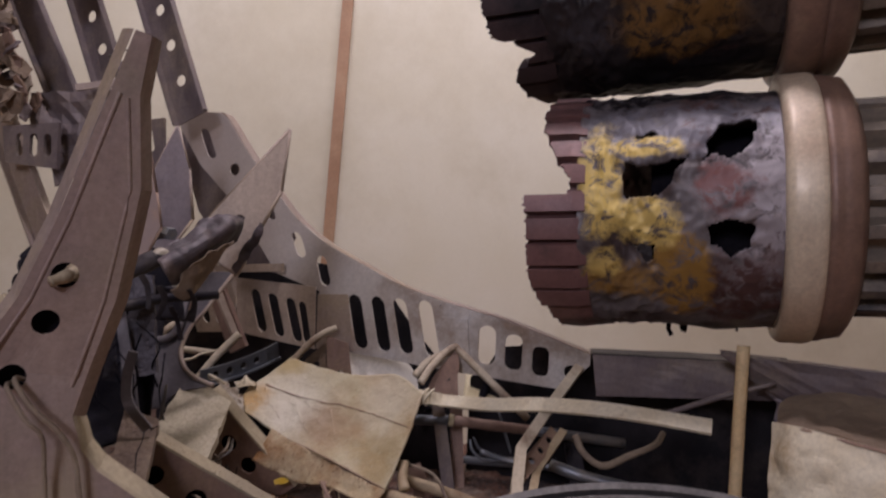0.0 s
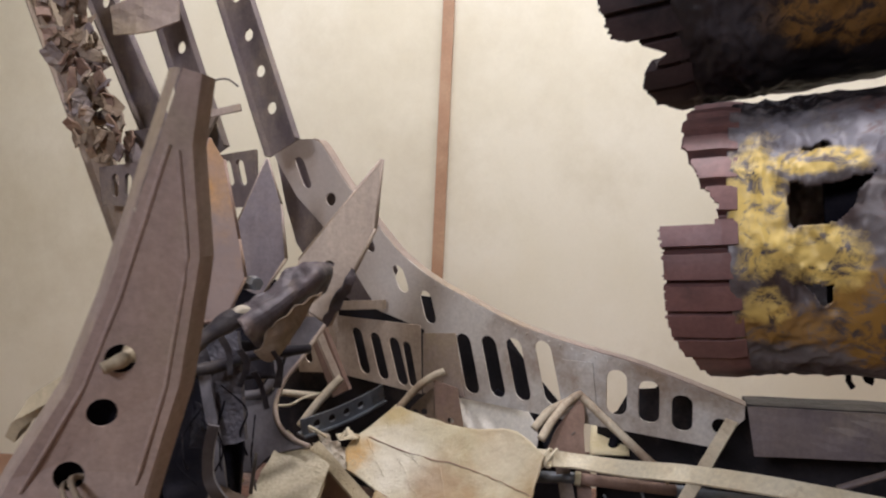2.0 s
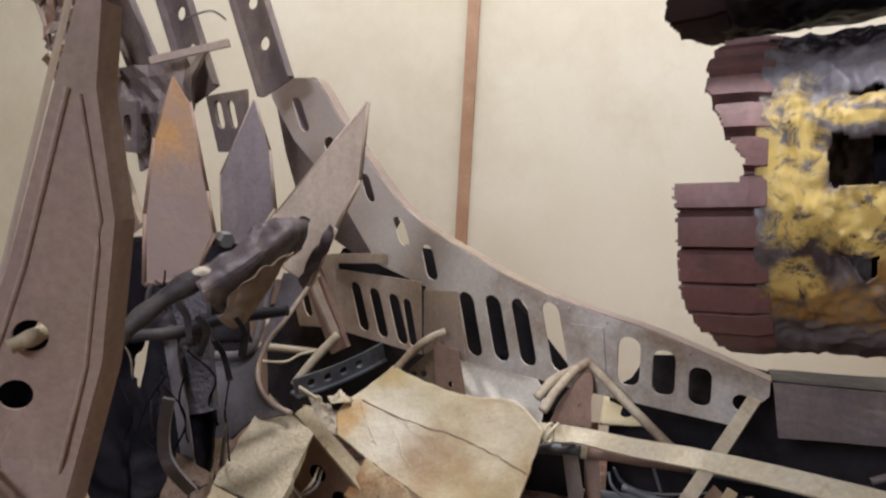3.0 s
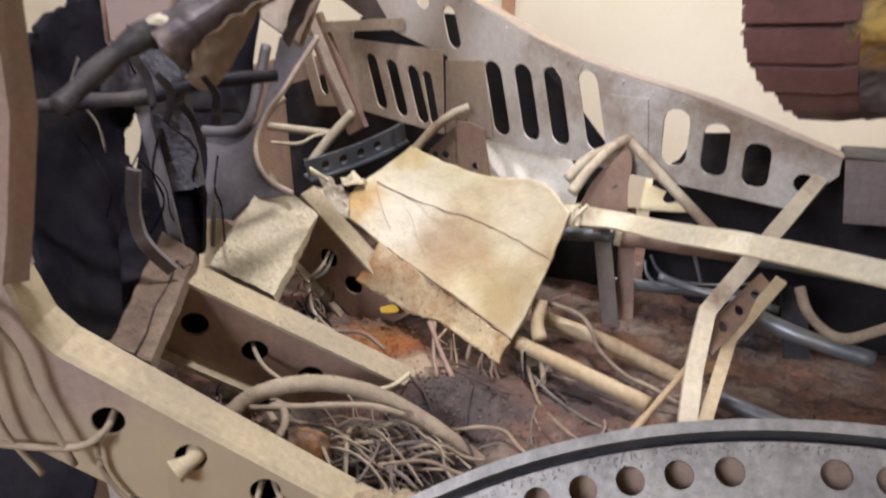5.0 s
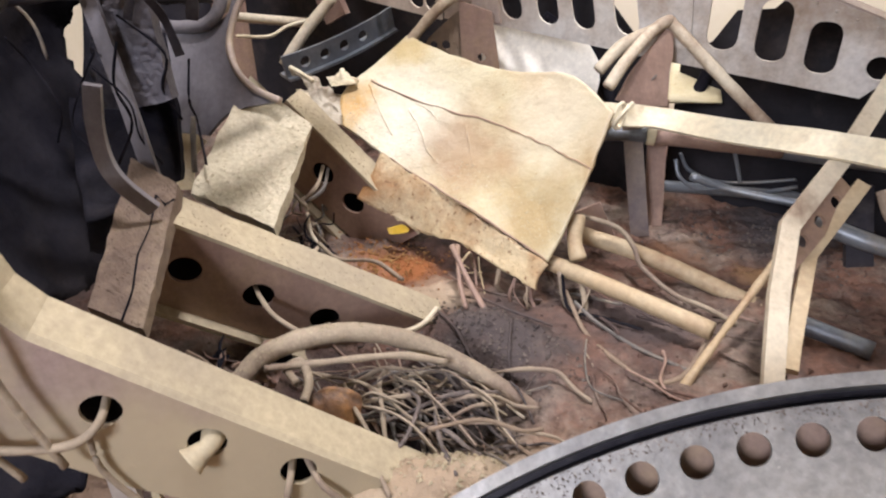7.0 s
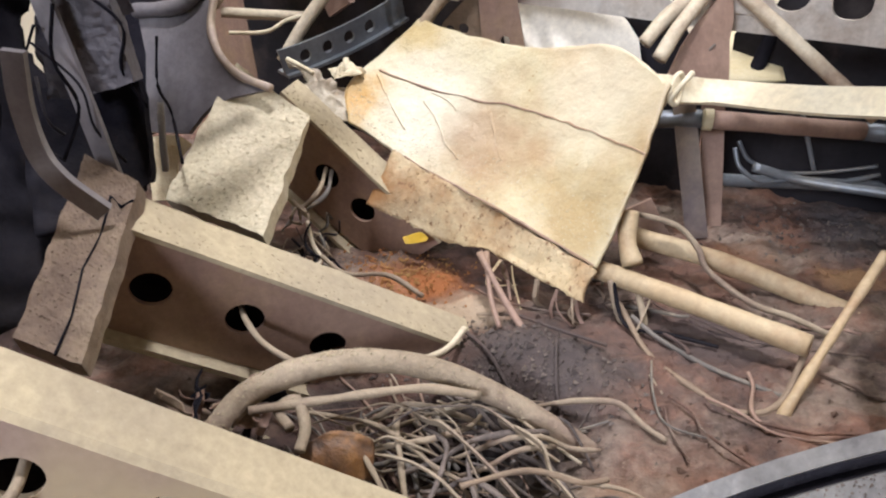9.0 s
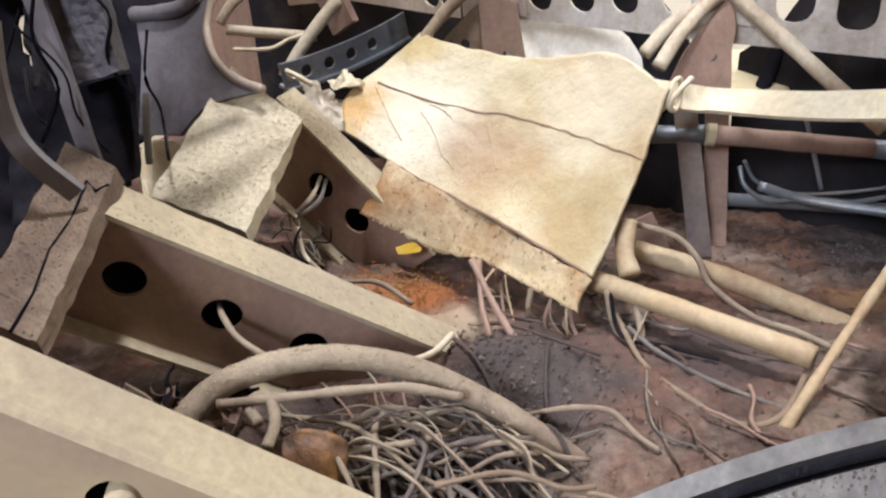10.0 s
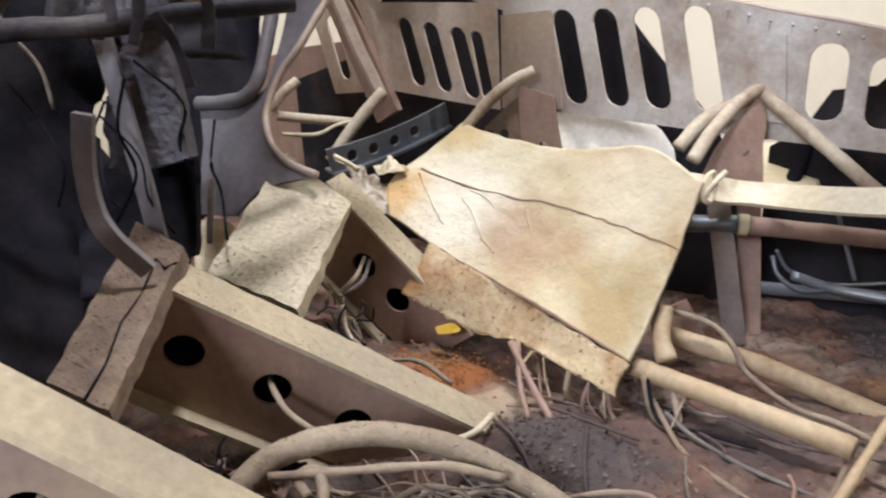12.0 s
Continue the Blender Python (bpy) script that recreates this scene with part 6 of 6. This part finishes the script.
def crumb(bm, p, r, rnd):
    """One small lumpy grain."""
    vs = [bm.verts.new((p.x + dx * r * rnd.uniform(0.6, 1.4), p.y + dy * r * rnd.uniform(0.6, 1.4), p.z + dz * r * rnd.uniform(0.6, 1.3))) for dx, dy, dz in ((1, 0, 0), (-0.5, 0.87, 0), (-0.5, -0.87, 0), (0, 0, 0.9), (0, 0, -0.7))]
    for f in ((0, 1, 3), (1, 2, 3), (2, 0, 3), (1, 0, 4), (2, 1, 4), (0, 2, 4)):
        bm.faces.new([vs[k] for k in f])


def crumbs_on(ob, n, size, mat, label, seed, keep=lambda u: True):
    """Grains stuck on a sheet's front, at its own vertices and between them."""
    rnd = random.Random(seed)
    o = ORIGIN[ob.name]
    vs = ob.data.vertices
    half = list(range(1, len(vs), 2))
    bm = bmesh.new()
    while n > 0:
        k = rnd.choice(half)
        if not keep(k / len(vs)):
            continue
        p = vs[k].co + o
        q = vs[min(k + 2, len(vs) - 1)].co + o
        if (p - q).length < 0.03:
            p = p.lerp(q, rnd.random())
        crumb(bm, p, size * rnd.choice((0.5, 0.7, 1.0, 1.5)), rnd)
        n -= 1
    link("crumbs", bm, mat, label=label, category="dust", kind="stuff")


crumbs_on(slab_ob, 1700, 0.0008, M_plaster, "cement crumbs stuck on the slab", 1)
crumbs_on(flap, 800, 0.0012, M_flap, "rusty crumbs stuck on the flap", 2)
crumbs_on(panel, 1300, 0.0008, M_plaster, "sandy crumbs on the lower part of the sheet", 3, lambda u: u > 0.6)
crumbs_on(bracket_ob, 700, 0.0008, M_bracket, "clay crumbs stuck on the bracket", 4)
rnd = random.Random(8)
bm = bmesh.new()
for m, x0, x1, y1, fl in BEAM_TOPS:
    for i in range(420):
        crumb(bm, m @ Vector((rnd.uniform(x0, x1), y1 + 0.004, rnd.uniform(-fl, 0.004))), 0.0011 * rnd.choice((0.5, 0.8, 1.2, 1.6)), rnd)
link("crumbs", bm, M_rail, label="sandy crumbs on the beam flanges", category="dust", kind="stuff")
bm = bmesh.new()
for i in range(500):
    p = Vector((-0.286, 1.302, 0.715)) + Vector((rnd.gauss(0, 0.035), rnd.gauss(0, 0.03), 0))
    p.z = ground_z(p.x, p.y) + rnd.uniform(0, 0.004)
    crumb(bm, p, 0.0016 * rnd.choice((0.6, 1.0, 1.6)), rnd)
link("rust_crumbs", bm, M_rust, label="orange rust crumbs on the dirt under the flap", category="rust", kind="stuff")

# fibres and scraps round the beams
for i in range(22):
    p = Vector((-0.385, 1.286, 0.751)) + Vector((rnd.gauss(0, 0.018), rnd.gauss(0, 0.015), rnd.gauss(0, 0.022)))
    q = [p]
    for k in range(4):
        q.append(q[-1] + Vector((rnd.gauss(0, 0.009), rnd.gauss(0, 0.007), rnd.gauss(-0.008, 0.008))))
    link("fibre", tube(q, rnd.choice((0.0006, 0.001, 0.0016)), 6, 0.3, 4), rnd.choice((M_wire, M_burnt_or_shade, M_soot, M_cable)), label="frayed fibre hanging beside the beam", category="fibre", group="frayed fibres", smooth=True)
for i in range(12):
    s = rnd.random()
    p = Vector((-0.197, 1.279, 0.745)).lerp(Vector((-0.093, 1.225, 0.724)), s)
    q = [p, p + Vector((rnd.gauss(0, 0.006), rnd.gauss(0, 0.006), -0.02)), p + Vector((rnd.gauss(0.01, 0.01), rnd.gauss(0, 0.01), -0.04))]
    link("fringe", ribbon(q, rnd.uniform(0.001, 0.004), 0.001, up=(1, 0, 0.3)), rnd.choice((M_clay, M_brown, M_dirt, M_flap)), label="torn fringe under the flap's edge", category="fringe", group="flap fringe")
for i in range(14):
    c = Vector((-0.350, 1.010, 0.742)) + Vector((rnd.uniform(-0.04, 0.05), rnd.uniform(-0.02, 0.03), rnd.uniform(-0.02, 0.015)))
    d1 = Vector((rnd.uniform(-1, 1), rnd.uniform(-0.5, 0.5), rnd.uniform(-1, 1))).normalized() * rnd.uniform(0.012, 0.026)
    d2 = d1.cross(Vector((rnd.uniform(-1, 1), 1, rnd.uniform(-1, 1)))).normalized() * rnd.uniform(0.002, 0.006)
    link("scrap", sheet([[c - d1 - d2, c - d2 * 1.3, c + d1 - d2], [c - d1 + d2, c + d2, c + d1 * 0.7 + d2]], 6, 4, 0.0015, 0.006, 60, 0.002, i), rnd.choice((M_dirt, M_brown, M_burnt_or_shade, M_clay)), label="crumpled scrap in the gap under the beam", category="scrap", group="beam scraps")


# ash round the beam's end, dust over the rail's end
for n, place, spread, mat, lb in ((520, (-0.135, 1.145), (0.055, 0.028), M_ash, "grey ash lumps at the beam's end"), (520, (-0.14, 0.965), (0.055, 0.026), M_rail, "sandy crumbs over the rail's end"), (260, (-0.19, 1.12), (0.06, 0.02), M_ash, "ash crumbs beside the wire heap"), (420, (0.20, 1.46), (0.07, 0.05), M_ash, "ash lumps on the floor behind the strap")):
    bm = bmesh.new()
    for i in range(n):
        x, y = rnd.gauss(place[0], spread[0]), rnd.gauss(place[1], spread[1])
        y -= 0.35 * (x - place[0])
        crumb(bm, Vector((x, y, ground_z(x, y) + 0.001)), 0.0015 * rnd.choice((0.5, 0.8, 1.2, 2.0)), rnd)
    link("ash_crumbs", bm, mat, label=lb, category="ash", kind="stuff")
bm = bmesh.new()
for i in range(700):
    p = rnd.choice(cable_path).lerp(rnd.choice(cable_path), 0.02)
    a = rnd.gauss(0.2, 0.7)
    crumb(bm, p + Vector((rnd.uniform(-0.004, 0.004), -0.0092 * math.sin(a) * 0.9, 0.0092 * math.cos(a))), 0.0010 * rnd.choice((0.5, 0.8, 1.2, 1.6)), rnd)
link("cable_crumbs", bm, M_rail, label="sandy crumbs stuck on the thick cable", category="dust", kind="stuff")
bm = bmesh.new()
for i in range(900):
    a, r = rnd.uniform(-0.85, -0.05), 0.634 - abs(rnd.gauss(0, 0.006))
    crumb(bm, RM @ Vector((r * math.sin(a), r * math.cos(a), 0.0042)), 0.0008 * rnd.choice((0.4, 0.7, 1.0, 1.5)), rnd)
link("ring_crumbs", bm, M_ash, label="dark dust along the groove of the ring", category="dust", kind="stuff")
